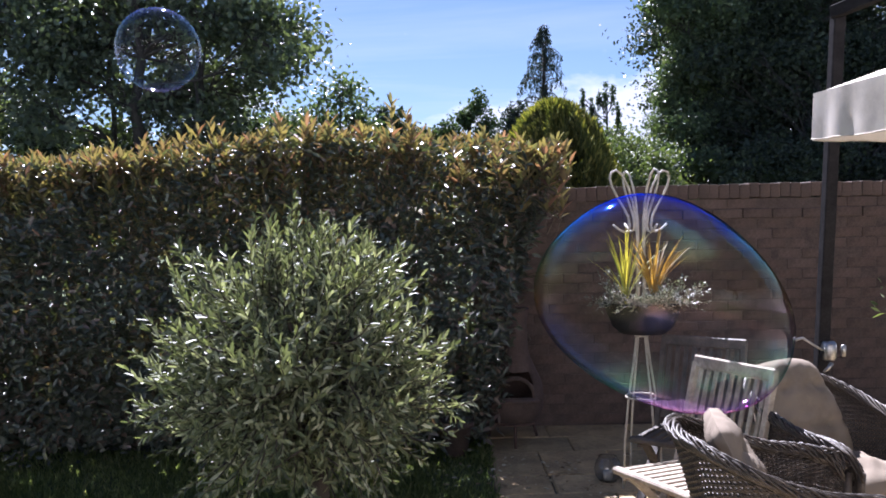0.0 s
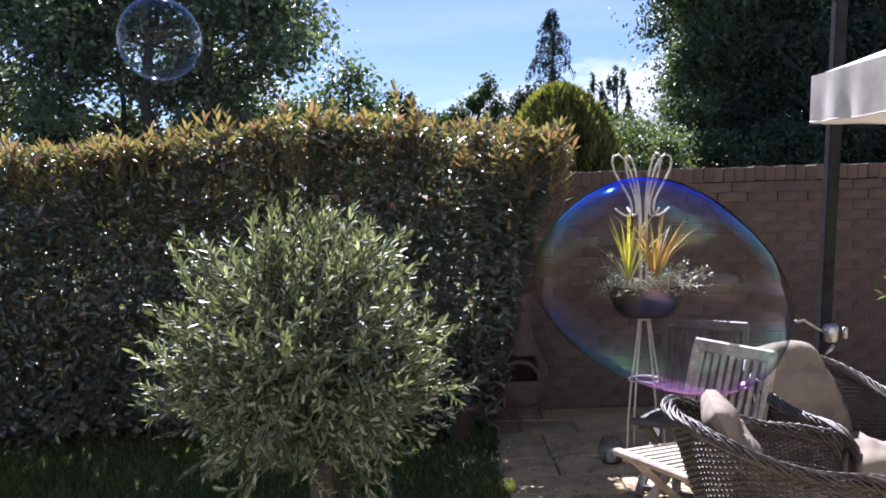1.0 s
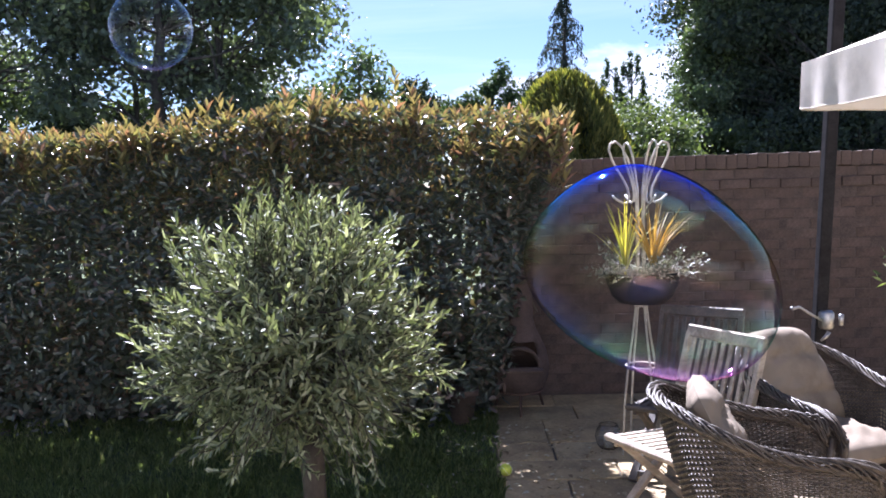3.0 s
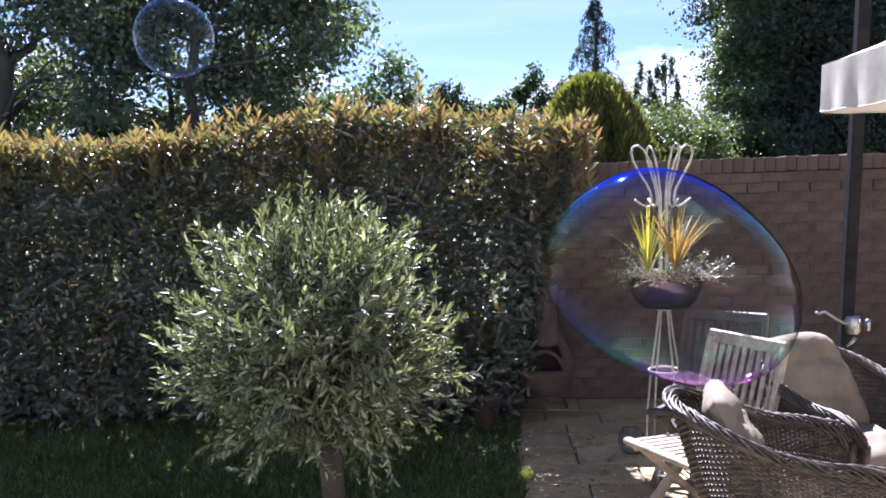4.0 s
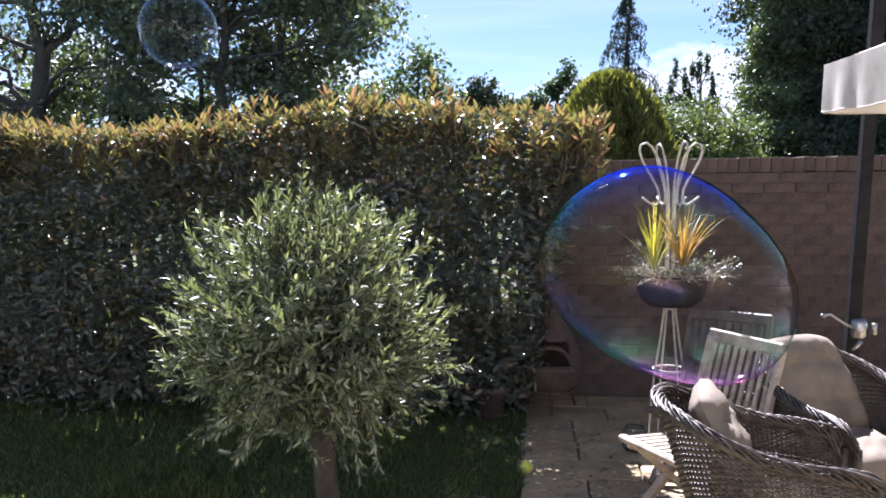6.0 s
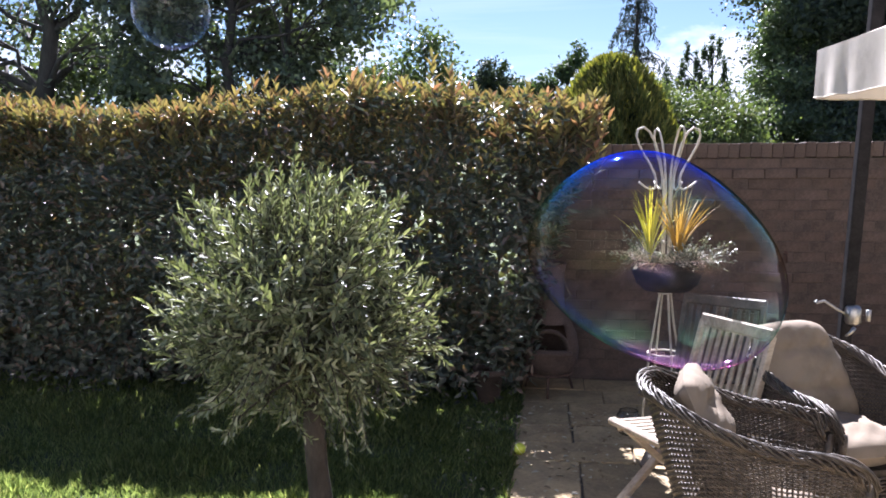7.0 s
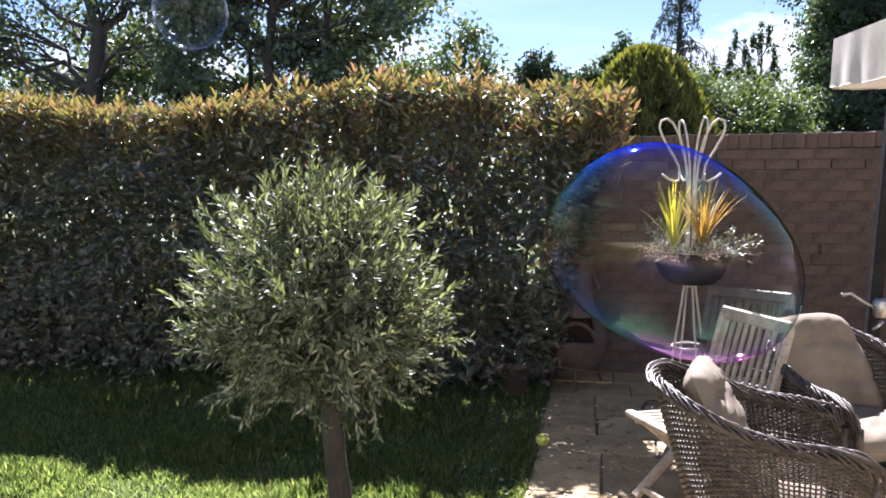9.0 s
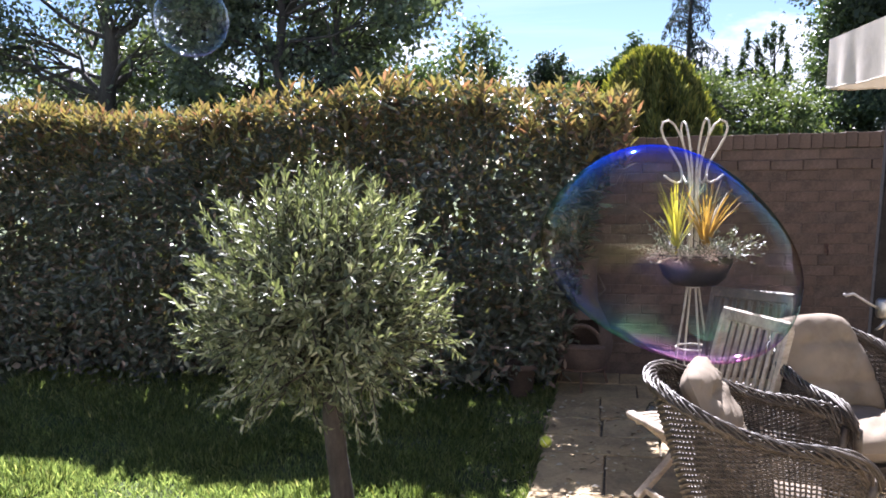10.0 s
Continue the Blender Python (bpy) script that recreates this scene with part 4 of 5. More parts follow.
def wicker_armchair(label):
    """Local frame: faces +x; the rim sweeps from the back down into the arms."""
    ob = thing("wicker_armchair", label, "armchair", group="wicker armchairs")

    def plan(s, z):
        """A point of the wrap-round shell: s from -1 (one arm's front) through 0 (back) to 1."""
        k = 0.8 + 0.2 * min(z / 0.62, 1.0)
        flare = 1 + 0.05 * max(0, z - 0.5) / 0.3
        hw, back, front = 0.29 * k * flare, -0.08 - 0.2 * min(z / 0.7, 1.15), 0.33 + 0.09 * min(z / 0.6, 1.0)
        a = abs(s)
        if a < 0.5:
            t = a / 0.5 * math.pi / 2
            x, y = back + hw * 0.95 * (1 - math.cos(t)), hw * math.sin(t) ** 0.85
        else:
            t = (a - 0.5) / 0.5
            x0 = back + hw * 0.95
            x, y = x0 + (front - x0) * t, hw * (1 - 0.05 * t * t)
        return x, (y if s >= 0 else -y)

    def rim(s):
        a = abs(s)
        return float(np.interp(a, [0, 0.18, 0.34, 0.5, 0.62, 0.8, 0.93, 1.0], [0.815, 0.80, 0.75, 0.69, 0.662, 0.65, 0.625, 0.56]))

    ns = 88
    for i in range(ns + 1):
        s = -1 + 2 * i / ns
        part("stake", tube([(*plan(s, z), z) for z in np.linspace(0.05, rim(s), 8)], 0.0036, 4, caps=False), M_WICKER, ob)
    rows = 68
    for r in range(rows):
        f = (r + 0.5) / rows
        pts = []
        # every other strand stops before the open lattice of the arm panels
        inset = int(0.42 * ns) if r % 2 and f < 0.84 else 0
        for i in range(inset, ns * 2 + 1 - inset):
            s = -1 + i / ns
            z = 0.07 + (rim(s) - 0.085) * f
            x, y = plan(s, z)
            o = 0.0048 * (1 if (i // 2 + r) % 2 else -1) * (1 if i % 2 == 0 else 0)
            nx, ny = (x - 0.05), y
            q = math.hypot(nx, ny)
            pts.append((x + nx / q * o, y + ny / q * o, z))
        part("cane_strand", tube(pts, 0.0041, 4, caps=False), M_WICKER, ob)
    # braided rim
    braid = []
    for k in range(13):
        pts = []
        for i in range(241):
            s = -1 + i / 120
            x, y = plan(s, rim(s))
            ang = i * 0.12 + 0.25 * math.sin(i * 0.31 + k * 1.7) + k * 2 * math.pi / 13
            rr = (0.021 + 0.0035 * math.sin(i * 0.42 + k * 2.5)) * (1 + 0.45 * min(max((abs(s) - 0.7) / 0.2, 0.0), 1.0))
            nx, ny = x - 0.02, y
            q = math.hypot(nx, ny)
            pts.append((x + nx / q * rr * math.cos(ang), y + ny / q * rr * math.cos(ang), rim(s) + 0.004 + rr * 0.9 * math.sin(ang)))
        braid.append(tube(pts, 0.005, 5))
    part("braided_rim", join(*braid), M_WICKER, ob, "thick twisted cane braid")
    # front edges of the arms, apron, seat deck
    for sgn in (-1, 1):
        part("arm_front", tube([(*plan(sgn, z), z) for z in np.linspace(0.03, 0.57, 8)], 0.017, 8), M_WICKER, ob)
    for r in range(18):
        z = 0.07 + r * 0.017
        x, y = plan(1, z)
        part("apron_strand", tube([(x + 0.004 * (-1) ** (i + r), -y + 2 * y * i / 24, z) for i in range(25)], 0.0055, 4, caps=False), M_WICKER, ob)
    part("seat_deck", flat_sheet(-0.15, -0.22, 0.33, 0.22, 0.34, 0.37), M_WICKER, ob, smooth=False)
    for sx, sy in ((-0.07, -0.15), (-0.07, 0.15), (0.3, -0.21), (0.3, 0.21)):
        part("leg", tube([(sx, sy, 0.0), (sx, sy, 0.36)], [0.016, 0.02], 8), M_WICKER, ob)
    return ob


arm_a = wicker_armchair("woven grey-brown wicker armchair with beige back cushion, turned sideways")
arm_a.matrix_world = pose(1.135, 2.91, 0, 0, 0, -5)
FAR_ARM = pose(1.70, 3.62, 0, 0, 0, math.degrees(math.atan2(-0.917, 0.4)))
arm_b = copy_thing(arm_a, FAR_ARM)
arm_b["label"] = "woven grey-brown wicker armchair with beige seat and back cushions"


def loose_cushion(name, label, geo, m, w, d, slope=0.0):
    ob = thing(name, label, "cushion", group="beige chair cushions")
    part("cover", geo, M_CUSH, ob)
    part("piping", piping(w, d, slope), M_CUSH, ob)
    ob.matrix_world = m
    return ob


T9 = ((-0.45, -0.45), (-0.45, 0.45), (0.3, -0.45), (0.3, 0.45))
A, Bm = arm_a.matrix_world.copy(), FAR_ARM
loose_cushion("seat_cushion", "plump beige seat cushion in a wicker armchair", cushion(0.46, 0.44, 0.1, 61), A @ pose(0.07, 0, 0.42), 0.46, 0.44)
loose_cushion("back_cushion", "beige tufted back cushion leaning upright in wicker armchair", cushion(0.46, 0.4, 0.1, 62, T9, 0.4, 0.011), A @ pose(-0.06, 0.04, 0.65, 0, 64, -7), 0.46, 0.4)
loose_cushion("seat_cushion", "thick sunlit beige seat cushion in a wicker armchair", cushion(0.5, 0.46, 0.12, 63), Bm @ pose(0.09, 0, 0.43), 0.5, 0.46)
loose_cushion("back_cushion", "wide beige tufted back cushion in a wicker armchair", cushion(0.5, 0.54, 0.12, 64, T9, 0.35, 0.007, 0.14, 0.5), Bm @ pose(-0.13, 0.0, 0.665, 0, 70, 0), 0.5, 0.54, 0.5)


def parasol():
    ob = thing("cantilever_parasol", "cream square cantilever parasol on a dark metal post", "parasol", (1.99, 4.35, 0))
    o = Vector((1.99, 4.35, 0))
    part("base_plate", bar(Vector((1.74, 4.35, 0.03)) - o, Vector((2.24, 4.35, 0.03)) - o, 0.5, 0.06, 0.01), M_POST, ob, smooth=False)
    top = Vector((2.118, 4.35, 2.66))
    part("post", bar(Vector((1.99, 4.35, 0.05)) - o, top - o, 0.062, 0.062, 0.006, (0, 1, 0)), M_POST, ob, smooth=False)
    c0, e1, e2, S = Vector((1.525, 3.335, 2.075)), Vector((0.09, -0.996, 0)), Vector((0.996, 0.09, 0)), 2.6
    centre = c0 + e1 * S / 2 + e2 * S / 2 + Vector((0, 0, 0.5))
    part("arm", bar(top + Vector((-0.03, 0, -0.02)) - o, centre + Vector((0, 0, 0.28)) - o, 0.05, 0.07, 0.006), M_POST, ob, smooth=False)
    part("hub", lathe([(0.0, 0.3), (0.05, 0.3), (0.06, 0.02), (0.06, -0.12), (0.0, -0.12)], 14), M_POST, ob).location = centre - o
    n = 16
    vs, fs = [], []
    for i in range(n + 1):
        for j in range(n + 1):
            u, v = i / n, j / n
            r = max(abs(u - 0.5), abs(v - 0.5)) * 2
            sag = 0.035 * math.sin(math.pi * min(1, r)) * (1 - abs(abs(u - 0.5) - abs(v - 0.5)) * 2)
            p = c0 + e1 * S * u + e2 * S * v + Vector((0, 0, 0.5 * (1 - r) - 0.03 * (1 - r) * r + sag * 0.3))
            vs.append(tuple(p - o))
    for i in range(n):
        for j in range(n):
            a = i * (n + 1) + j
            fs.append((a, a + 1, a + n + 2, a + n + 1))
    canopy = part("canopy", (np.array(vs), fs), M_CANVAS, ob, "taut cream canvas roof")
    # added dark sheet below the canopy: its colour imitates the shaded underside
    low = np.array(vs)
    low[:, 2] -= 0.012
    part("underside_shade", (low, [q[::-1] for q in fs]), M_UNDERSIDE_SHADE, ob, "dark brown sheet painted as shade under the roof")
    sides = [(c0, e1), (c0 + e1 * S, e2), (c0 + e1 * S + e2 * S, -e1), (c0 + e2 * S, -e2)]
    rng = np.random.default_rng(71)
    for a, d in sides:
        out = Vector((d.y, -d.x, 0))
        if out.dot(a + d * S / 2 - centre) < 0:
            out = -out
        vs, fs = [], []
        m = 80
        for i in range(m + 1):
            t = i / m
            w1, w2 = 0.003 * math.sin(t * 31 + rng.random()) + 0.002 * math.sin(t * 113), 0.005 * math.sin(t * 67 + 2 + 3 * math.sin(t * 9))
            for k, q in enumerate((0, 0.35, 0.7, 1.0)):
                drop = 0.185 + 0.002 * math.sin(t * 60) + 0.012 * math.sin(t * 9)
                p = a + d * S * t + out * (0.004 + (w1 + w2) * q + 0.002 * q) + Vector((0, 0, 0.003 - drop * q))
                vs.append(tuple(p - o))
            if i:
                for k in range(3):
                    b = (i - 1) * 4 + k
                    fs.append((b, b + 1, b + 5, b + 4))
        part("valance", (np.array(vs), fs), M_VALANCE, ob)
        part("hem", tube([vs[i * 4 + 3] for i in range(m + 1)], 0.0025, 4), M_VALANCE, ob)
    for u, v in ((0, 0), (0, 1), (1, 0), (1, 1), (0.5, 0), (0.5, 1), (0, 0.5), (1, 0.5)):
        e = c0 + e1 * S * u + e2 * S * v
        part("rib", bar(centre + Vector((0, 0, -0.03)) - o, e + Vector((0, 0, -0.02)) - o, 0.014, 0.02, 0.002), M_POST, ob, smooth=False)
    # crank
    k = Vector((2.045, 4.305, 0.845)) - o
    box = part("crank_box", lathe([(0.0, -0.05), (0.03, -0.05), (0.04, -0.035), (0.04, 0.035), (0.03, 0.05), (0.0, 0.05)], 16), M_STEEL, ob, "worn chrome winch housing")
    box.location = k
    part("crank_handle", tube([(-0.03, -0.02, 0), (-0.09, -0.03, 0.035), (-0.155, -0.035, 0.078), (-0.19, -0.035, 0.068), (-0.2, -0.035, 0.078)], [0.007, 0.007, 0.007, 0.009, 0.009], 8), M_STEEL, box)
    part("cleat", tube([(0.0, -0.035, -0.06), (-0.02, -0.04, -0.085), (-0.045, -0.04, -0.105)], [0.012, 0.01, 0.006], 8), M_STEEL, box)
    part("knob", lathe([(0.0, -0.03), (0.012, -0.028), (0.014, 0.03), (0.0, 0.034)], 10, (0.07, -0.02)), M_STEEL, box)


parasol()


# ---- plant stand and pots ----
def plant_stand():
    c = (1.14, 4.69, 0)
    ob = thing("plant_stand", "cream wrought-iron obelisk plant stand holding a bowl", "plant stand", c)
    for k in range(4):
        a = k * math.pi / 2 + 0.35
        big = 1.0 if k % 2 == 0 else 0.9
        prof = [(0.135, 0.0), (0.118, 0.3), (0.092, 0.53), (0.058, 0.72), (0.034, 0.89), (0.027, 1.1), (0.024, 1.3), (0.024, 1.45), (0.03, 1.55), (0.05, 1.66), (0.08, 1.75), (0.12, 1.82),
                (0.155, 1.845), (0.19, 1.835), (0.2, 1.8), (0.185, 1.75), (0.15, 1.69), (0.11, 1.63), (0.082, 1.58), (0.072, 1.53), (0.078, 1.5), (0.1, 1.49), (0.14, 1.505), (0.18, 1.535)]
        pts = [(math.cos(a) * (r if z < 1.5 else r * big), math.sin(a) * (r if z < 1.5 else r * big), z) for r, z in prof]
        part("wire", tube(pts, 0.0068, 7), M_WIRE, ob)
    for r, z in ((0.092, 0.53), (0.13, 0.06), (0.036, 0.888)):
        part("ring", tube([(r * math.cos(t), r * math.sin(t), z) for t in np.linspace(0, 2 * math.pi, 28)[:-1]], 0.006, 6, closed=True), M_WIRE, ob)


plant_stand()

bowl = thing("planter_bowl", "dark round planter bowl with soil on the iron stand", "planter", (1.15, 4.70, 0))
part("shell", lathe([(0.05, 0.9), (0.13, 0.905), (0.175, 0.945), (0.205, 1.02), (0.218, 1.075), (0.228, 1.08), (0.226, 1.09), (0.208, 1.088), (0.194, 1.03), (0.165, 0.96)], 36), M_BOWL, bowl)
part("soil", lathe([(0.202, 1.06), (0.15, 1.075), (0.08, 1.08), (0.0, 1.082)], 30), M_SOIL, bowl)

rs = np.random.default_rng(81)
spiky = thing("spiky_plant", "yellow-green strap-leaved plant growing in the bowl", "plant", (1.04, 4.64, 1.07))
part("strap_foliage", straps(rs, 44, (0, 0, 0), 0.43, 0.66, 0.0055), M_YSPIKE, spiky)
spiky = thing("spiky_plant", "bronze-orange strap-leaved plant growing in the bowl", "plant", (1.205, 4.66, 1.07))
part("strap_foliage", straps(rs, 44, (0, 0, 0), 0.46, 0.62, 0.0055), M_OSPIKE, spiky)


def trailing(name, label, c, n, ext, mat, size, seed):
    rng = np.random.default_rng(seed)
    ob = thing(name, label, "plant", c)
    stems, P, D = [], [], []
    for _ in range(n):
        d = rng.normal(0, 1, 3) * np.array(ext)
        d[2] = abs(d[2]) * 0.9 - 0.02
        s = np.array([d[0] * 0.35, d[1] * 0.35, 0])
        pts = [s, s + d * 0.5 + np.array([0, 0, 0.02]), s + d]
        stems.append(tube(pts, [0.003, 0.002, 0.001], 4, caps=False))
        for _ in range(14):
            t = 0.25 + 0.75 * rng.random()
            P.append(s + d * t + np.array([0, 0, 0.02 * math.sin(math.pi * t)]) + rng.normal(0, 0.006, 3))
            D.append(d / (np.linalg.norm(d) + 1e-6) * 0.6 + rng.normal(0, 0.6, 3))
    part("stem_tangle", join(*stems), M_TWIG, ob)
    k = len(P)
    part("foliage", leaves(np.array(P), np.array(D), rng.normal(0, .5, (k, 3)) + np.array([0, -.2, .8]), rng.uniform(0.6, 1.2, k) * size, rng.uniform(0.3, 0.5, k) * size, 0.15, 0.1), mat, ob)


trailing("trailing_plant", "small silvery trailing plant along the bowl edge", (1.16, 4.62, 1.07), 90, (0.1, 0.1, 0.045), M_SILVER, 0.026, 82)
trailing("trailing_plant", "silvery bushy plant spilling from the bowl", (1.3, 4.66, 1.07), 55, (0.07, 0.07, 0.11), M_SILVER, 0.03, 83)
trailing("trailing_plant", "small green plant at the edge of the bowl", (0.98, 4.66, 1.07), 40, (0.05, 0.06, 0.1), M_SILVER, 0.026, 84)


def chiminea():
    ob = thing("chiminea", "dark terracotta garden chiminea standing in hedge shade", "chiminea", (0.47, 5.68, 0))
    prof = [(0.12, 0.14), (0.17, 0.17), (0.205, 0.24), (0.215, 0.33), (0.2, 0.43), (0.16, 0.52), (0.125, 0.59), (0.108, 0.66), (0.102, 0.85), (0.115, 0.93), (0.12, 0.945), (0.1, 0.94), (0.085, 0.85), (0.09, 0.64), (0.14, 0.52), (0.185, 0.4), (0.19, 0.25), (0.1, 0.16), (0.0, 0.155)]
    v, f = lathe(prof, 32)
    keep = []
    for q in f:
        c = np.mean([v[i] for i in q], axis=0)
        if c[1] < -0.12 and abs(c[0]) < 0.12 and 0.31 < c[2] < 0.5:
            continue
        keep.append(q)
    part("body", (v, keep), M_TERRA, ob)
    part("mouth_rim", tube([(0.135 * math.cos(t), -0.165 - 0.02 * abs(math.sin(t)), 0.335 + 0.15 * max(0.0, math.sin(t))) for t in np.linspace(0, 2 * math.pi, 32)[:-1]], 0.014, 7, closed=True), M_TERRA, ob)
    part("hearth_ledge", bar((-0.16, -0.19, 0.325), (0.16, -0.19, 0.325), 0.07, 0.025, 0.006), M_TERRA, ob)
    part("ash_bed", lathe([(0.165, 0.25), (0.1, 0.27), (0.0, 0.275)], 20), M_SOOT, ob)
    for k in range(3):
        a = k * 2.094 + 0.5
        part("leg", tube([(0.15 * math.cos(a), 0.15 * math.sin(a), 0.16), (0.2 * math.cos(a), 0.2 * math.sin(a), 0.0)], 0.01, 7), M_RUST, ob)
    part("ring", tube([(0.165 * math.cos(t), 0.165 * math.sin(t), 0.155) for t in np.linspace(0, 2 * math.pi, 26)[:-1]], 0.009, 6, closed=True), M_RUST, ob)


chiminea()

pot = thing("flower_pot", "small empty terracotta flower pot at the hedge foot", "flower pot", (0.06, 5.36, 0))
part("body", lathe([(0.0, 0.0), (0.07, 0.0), (0.1, 0.2), (0.115, 0.2), (0.118, 0.245), (0.104, 0.245), (0.1, 0.21), (0.07, 0.03)], 28), M_TERRA, pot)
part("soil", lathe([(0.1, 0.2), (0.0, 0.206)], 20), M_SOIL, pot)

jar = thing("glass_lantern", "clear round glass candle lantern on the patio slabs", "lantern", (0.955, 4.79, 0))
part("bowl", lathe([(0.0, 0.0), (0.05, 0.0), (0.072, 0.03), (0.082, 0.075), (0.072, 0.12), (0.055, 0.145), (0.055, 0.15), (0.051, 0.15), (0.051, 0.144), (0.068, 0.118), (0.078, 0.075), (0.068, 0.032), (0.048, 0.006), (0.0, 0.006)], 28), M_GLASS, jar)
part("candle", lathe([(0.0, 0.007), (0.03, 0.007), (0.03, 0.06), (0.0, 0.058)], 16), cloth_mat("candle_wax", (0.7, 0.66, 0.56)), jar)

ball = thing("tennis_ball", "yellow-green tennis ball lying at the lawn edge", "ball", (0.312, 4.35, 0.033))
bmb = bmesh.new()
bmesh.ops.create_icosphere(bmb, subdivisions=4, radius=0.034)
part("felt", bmb, M_BALL, ball)
part("seam", tube([(0.0343 * math.cos(t) * math.sqrt(1 - (0.62 * math.sin(2 * t)) ** 2), 0.0343 * math.sin(t) * math.sqrt(1 - (0.62 * math.sin(2 * t)) ** 2), 0.0343 * 0.62 * math.sin(2 * t)) for t in np.linspace(0, 2 * math.pi, 61)[:-1]], 0.0012, 4, closed=True), cloth_mat("ball_seam", (0.75, 0.75, 0.7)), ball)

tree("potted_shrub", "leafy shrub growing beside the parasol post", (3.0, 4.9, 0), 0.02, 0.9, [(2.7, 4.8, 1.08, .07, .1, .06, .12), (2.98, 4.9, 1.0, .22, .25, .3, 1), (3.15, 4.9, .6, .3, .3, .35, 1), (2.95, 4.85, .5, .2, .25, .3, .8)], 1300, 0.07, M_GREEN, 85, aspect=0.28, category="shrub", spread=0.07, bark=M_TWIG)

hook = thing("wall_hook", "small rusty iron hook fixed to brick wall", "hook", (2.19, 6.09, 0.97))
part("plate", bar((0, -0.005, -0.035), (0, -0.005, 0.035), 0.03, 0.008, 0.002, (0, 1, 0)), M_RUST, hook, smooth=False)
part("hook_arm", tube([(0, -0.005, 0.01), (0, -0.03, 0.0), (0, -0.045, -0.02), (0, -0.04, -0.04), (0, -0.025, -0.045)], 0.007, 7), M_RUST, hook)

rl = np.random.default_rng(91)
n = 420
P = np.stack([rl.normal(0.55, 0.38, n), rl.uniform(3.5, 5.3, n), np.full(n, 0.012)], 1)
D = np.stack([rl.normal(size=n), rl.normal(size=n), np.full(n, 0.05)], 1)
L = rl.uniform(0.015, 0.045, n)
tagged(part("fallen_leaves", leaves(P, D, np.stack([rl.normal(0, .15, n), rl.normal(0, .15, n), np.ones(n)], 1), L, L * 0.55, 0.2, 0.15, True), M_LITTER), "pale dry leaves and petals scattered on paving", "leaves", kind="stuff")


# ---- soap bubbles ----
def bubble(label, c, r, tilt, egg, seed, film):
    """A floating film: an ellipsoid of radii r, leaning by tilt degrees, blunter towards its upper end."""
    bm = bmesh.new()
    bmesh.ops.create_uvsphere(bm, u_segments=80, v_segments=56, radius=1)
    turn = pose(0, 0, 0, 0, tilt, 0).to_3x3()
    for v in bm.verts:
        d = v.co.normalized()
        w = 1 + egg * (0.05 * math.sin(2 * d.x + 1.5 * d.z + seed) + 0.035 * math.sin(3 * d.z - 2 * d.x + seed * 2))
        k = 1 - 0.14 * egg * d.x
        v.co = turn @ (Vector((d.x * r[0], d.y * r[1] * k, d.z * r[2] * k)) * w)
    ob = thing("soap_bubble", label, "soap bubble", c, group="soap bubbles")
    part("film", bm, film, ob)


bubble("large wobbling soap bubble with rainbow film floating above chairs", (0.92, 3.4, 1.2), (0.57, 0.33, 0.43), 30, 1.0, 0.4, M_SOAP)
bubble("small round soap bubble floating before the trees", (-1.03, 3.0, 2.24), (0.152, 0.152, 0.152), 0, 0.05, 2, M_SOAP_PALE)


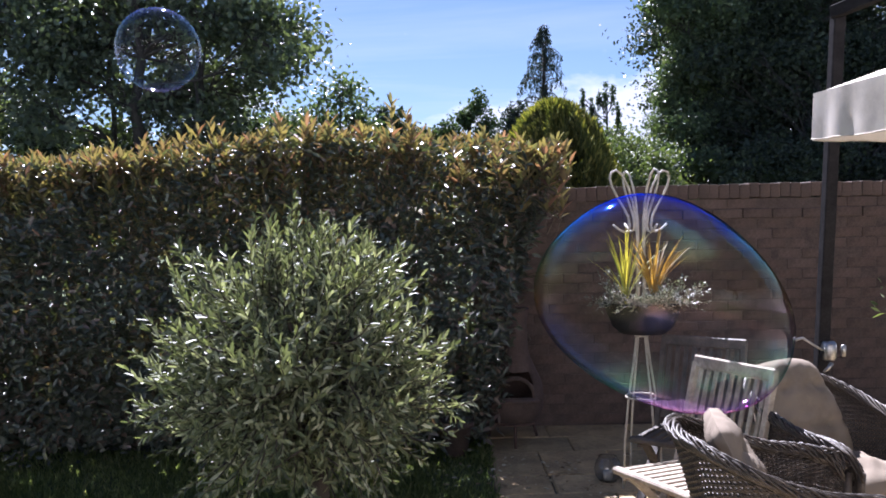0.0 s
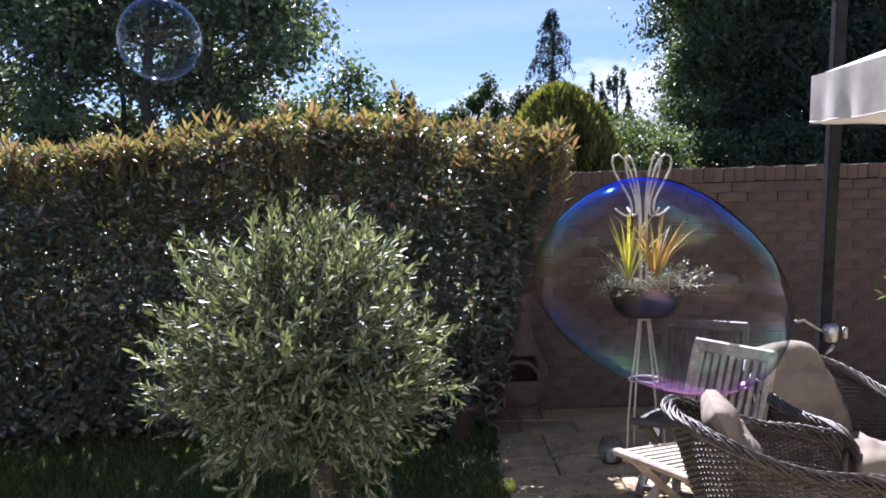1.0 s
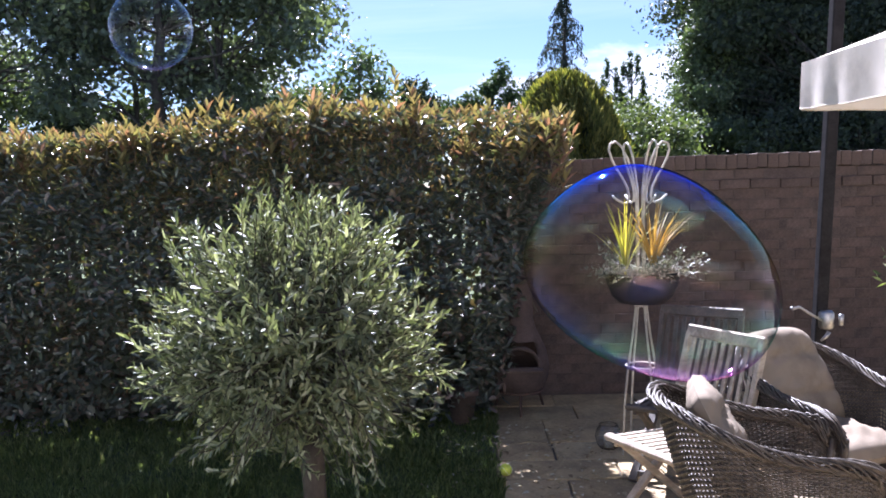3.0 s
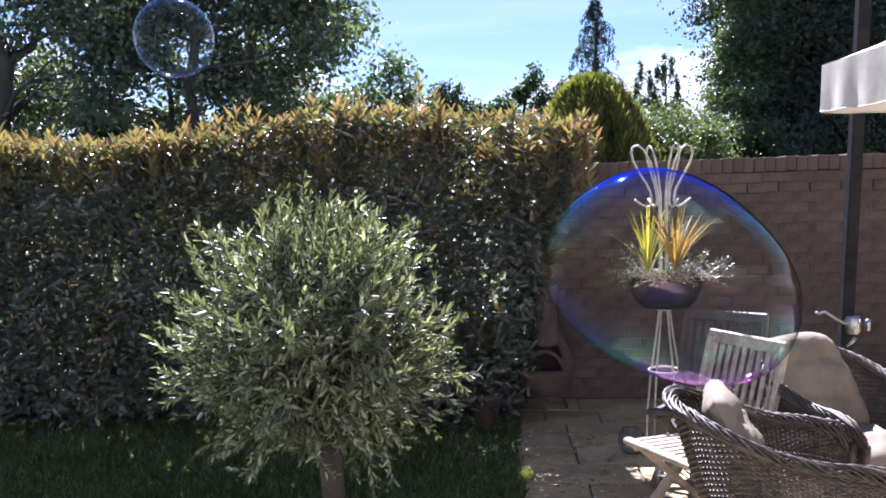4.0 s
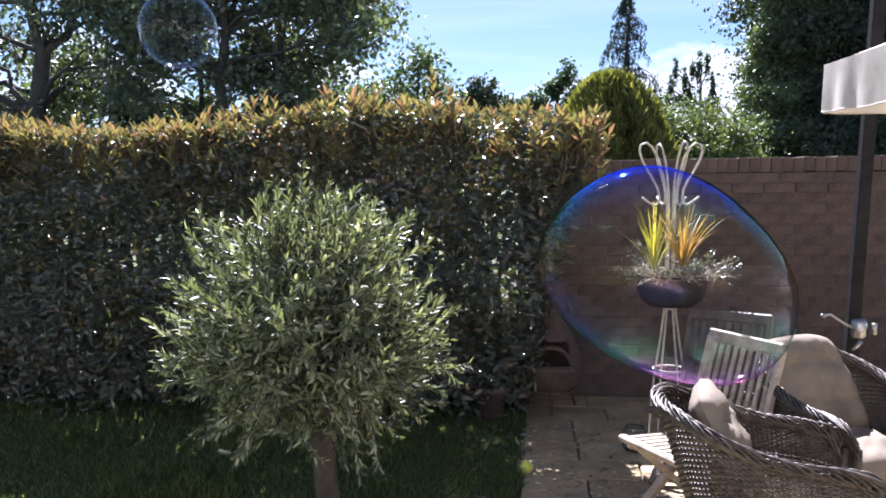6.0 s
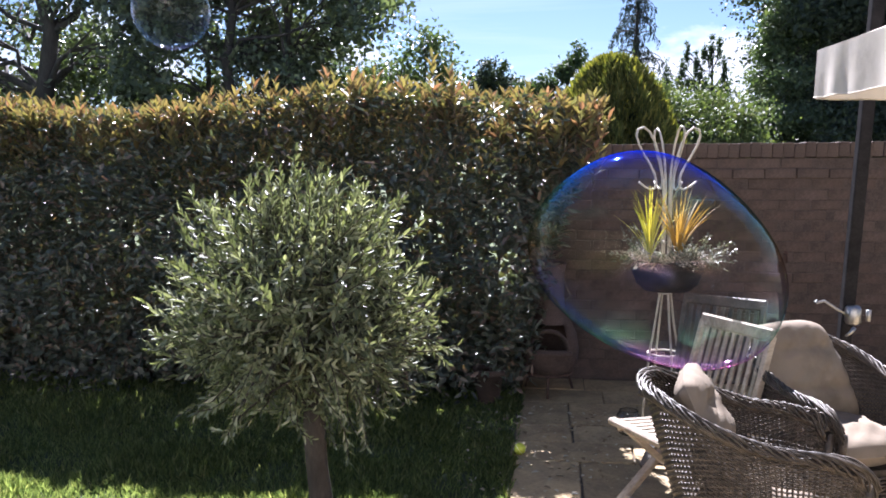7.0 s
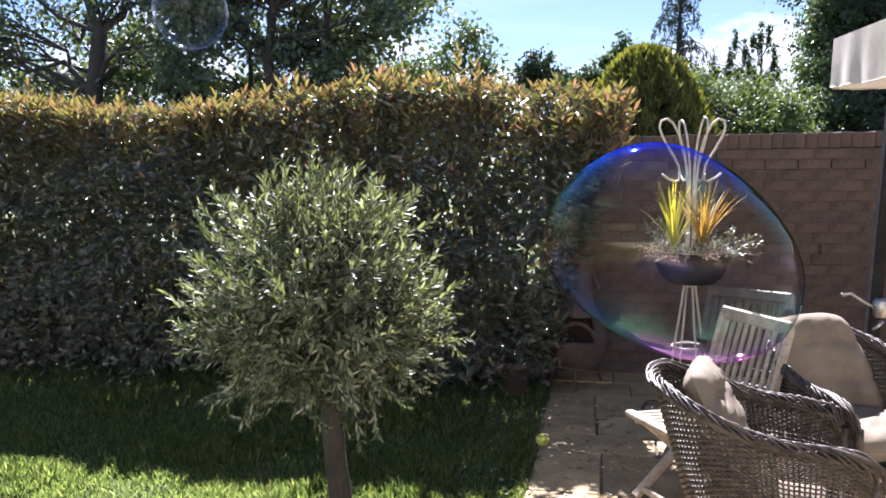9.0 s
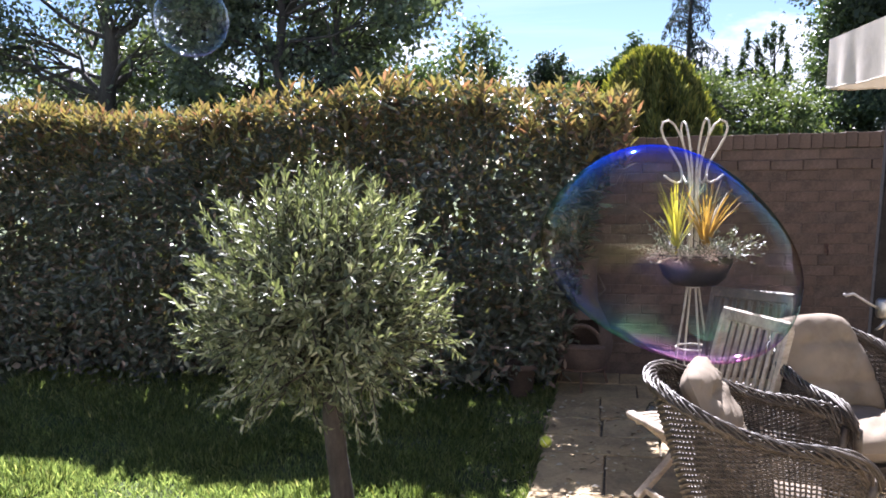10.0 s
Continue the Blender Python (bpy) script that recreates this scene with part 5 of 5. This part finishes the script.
# ---- brick wall, its pieces and the paving slabs ----
def brick_wall():
    y0, y1 = 6.1, 6.32
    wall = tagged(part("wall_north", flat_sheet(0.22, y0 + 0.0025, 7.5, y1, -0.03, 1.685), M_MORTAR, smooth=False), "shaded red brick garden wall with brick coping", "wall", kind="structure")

    def block(lx, ly, lz):
        bm = bmesh.new()
        bmesh.ops.create_cube(bm, size=1)
        for v in bm.verts:
            v.co = Vector((v.co.x * lx, v.co.y * ly, v.co.z * lz))
        bmesh.ops.bevel(bm, geom=bm.edges[:], offset=0.004, segments=1, affect="EDGES")
        me = bpy.data.meshes.new("brick")
        bm.to_mesh(me)
        bm.free()
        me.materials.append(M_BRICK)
        return me

    full, half, edge = block(0.2175, 0.1, 0.069), block(0.105, 0.1, 0.069), block(0.0755, 0.235, 0.108)
    rng = np.random.default_rng(101)
    rest = []
    ev, ef = np.array([v.co[:] for v in full.vertices]), [tuple(p.vertices) for p in full.polygons]
    for c in range(22):
        z = 0.004 + 0.0765 * (c + 0.5)
        x = 0.22
        if c % 2:
            ob = new("brick", half)
            ob.parent, ob.location = wall, (x + 0.056, y0 + 0.05, z)
            x += 0.1125
        proud = -0.014 if c == 20 else 0.0
        while x < 7.3:
            p = (x + 0.1125, y0 + 0.05 + proud + rng.normal(0, 0.0022), z + rng.normal(0, 0.0012))
            if x < 3.15:
                ob = new("brick", full)
                ob.parent, ob.location, ob.rotation_euler = wall, p, (0, 0, rng.normal(0, 0.006))
            else:
                rest.append((ev + np.array(p), ef))
            x += 0.225
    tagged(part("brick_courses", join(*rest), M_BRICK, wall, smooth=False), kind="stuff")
    x = 0.24
    while x < 7.4:
        ob = new("coping_brick", edge)
        ob.parent, ob.location, ob.rotation_euler = wall, (x + 0.033, y0 + 0.105 + rng.normal(0, 0.003), 1.685 + 0.058 + rng.normal(0, 0.003)), (rng.normal(0, 0.006), rng.normal(0, 0.008), 0)
        x += 0.0765
    return wall


brick_wall()

# the house behind the camera, a plain wall that closes the garden
tagged(part("wall_south", flat_sheet(-8.0, -7.3, 8.0, -7.0, -0.03, 5.2), M_FILL_WALL, smooth=False), "plain unseen house wall, added pale to bounce light into the garden", "wall", kind="structure")


def paving():
    rng = np.random.default_rng(103)
    ys = [-4.0, -3.4, -2.8, -2.2, -1.6, -1.0, -0.4, 0.2, 0.8, 1.4, 1.95, 2.55, 3.15, 3.7, 4.265, 4.575, 4.905, 5.4, 5.75, 6.06]
    for r in range(len(ys) - 1):
        a, b = ys[r], ys[r + 1]
        x = PATIO_X + 0.02 * math.sin(r * 2.1)
        fixed = {13: [0.645, 1.2], 14: [0.95, 1.5], 15: [0.62, 1.35]}.get(r)
        while x < 6.9:
            w = fixed.pop(0) - x if fixed else rng.choice([0.32, 0.46, 0.6, 0.75])
            bm = bmesh.new()
            bmesh.ops.create_cube(bm, size=1)
            for v in bm.verts:
                v.co = Vector((v.co.x * (w - 0.009) + rng.normal(0, 0.003), v.co.y * (b - a - 0.009) + rng.normal(0, 0.003), v.co.z * 0.02))
            bmesh.ops.bevel(bm, geom=bm.edges[:], offset=0.005, segments=1, affect="EDGES")
            ob = part("paving_slab", bm, M_SLAB, patio, smooth=False)
            ob.location = (x + w / 2, (a + b) / 2, -0.004 + rng.normal(0, 0.0015))
            ob.rotation_euler = (rng.normal(0, 0.003), rng.normal(0, 0.003), rng.normal(0, 0.004))
            x += w


paving()
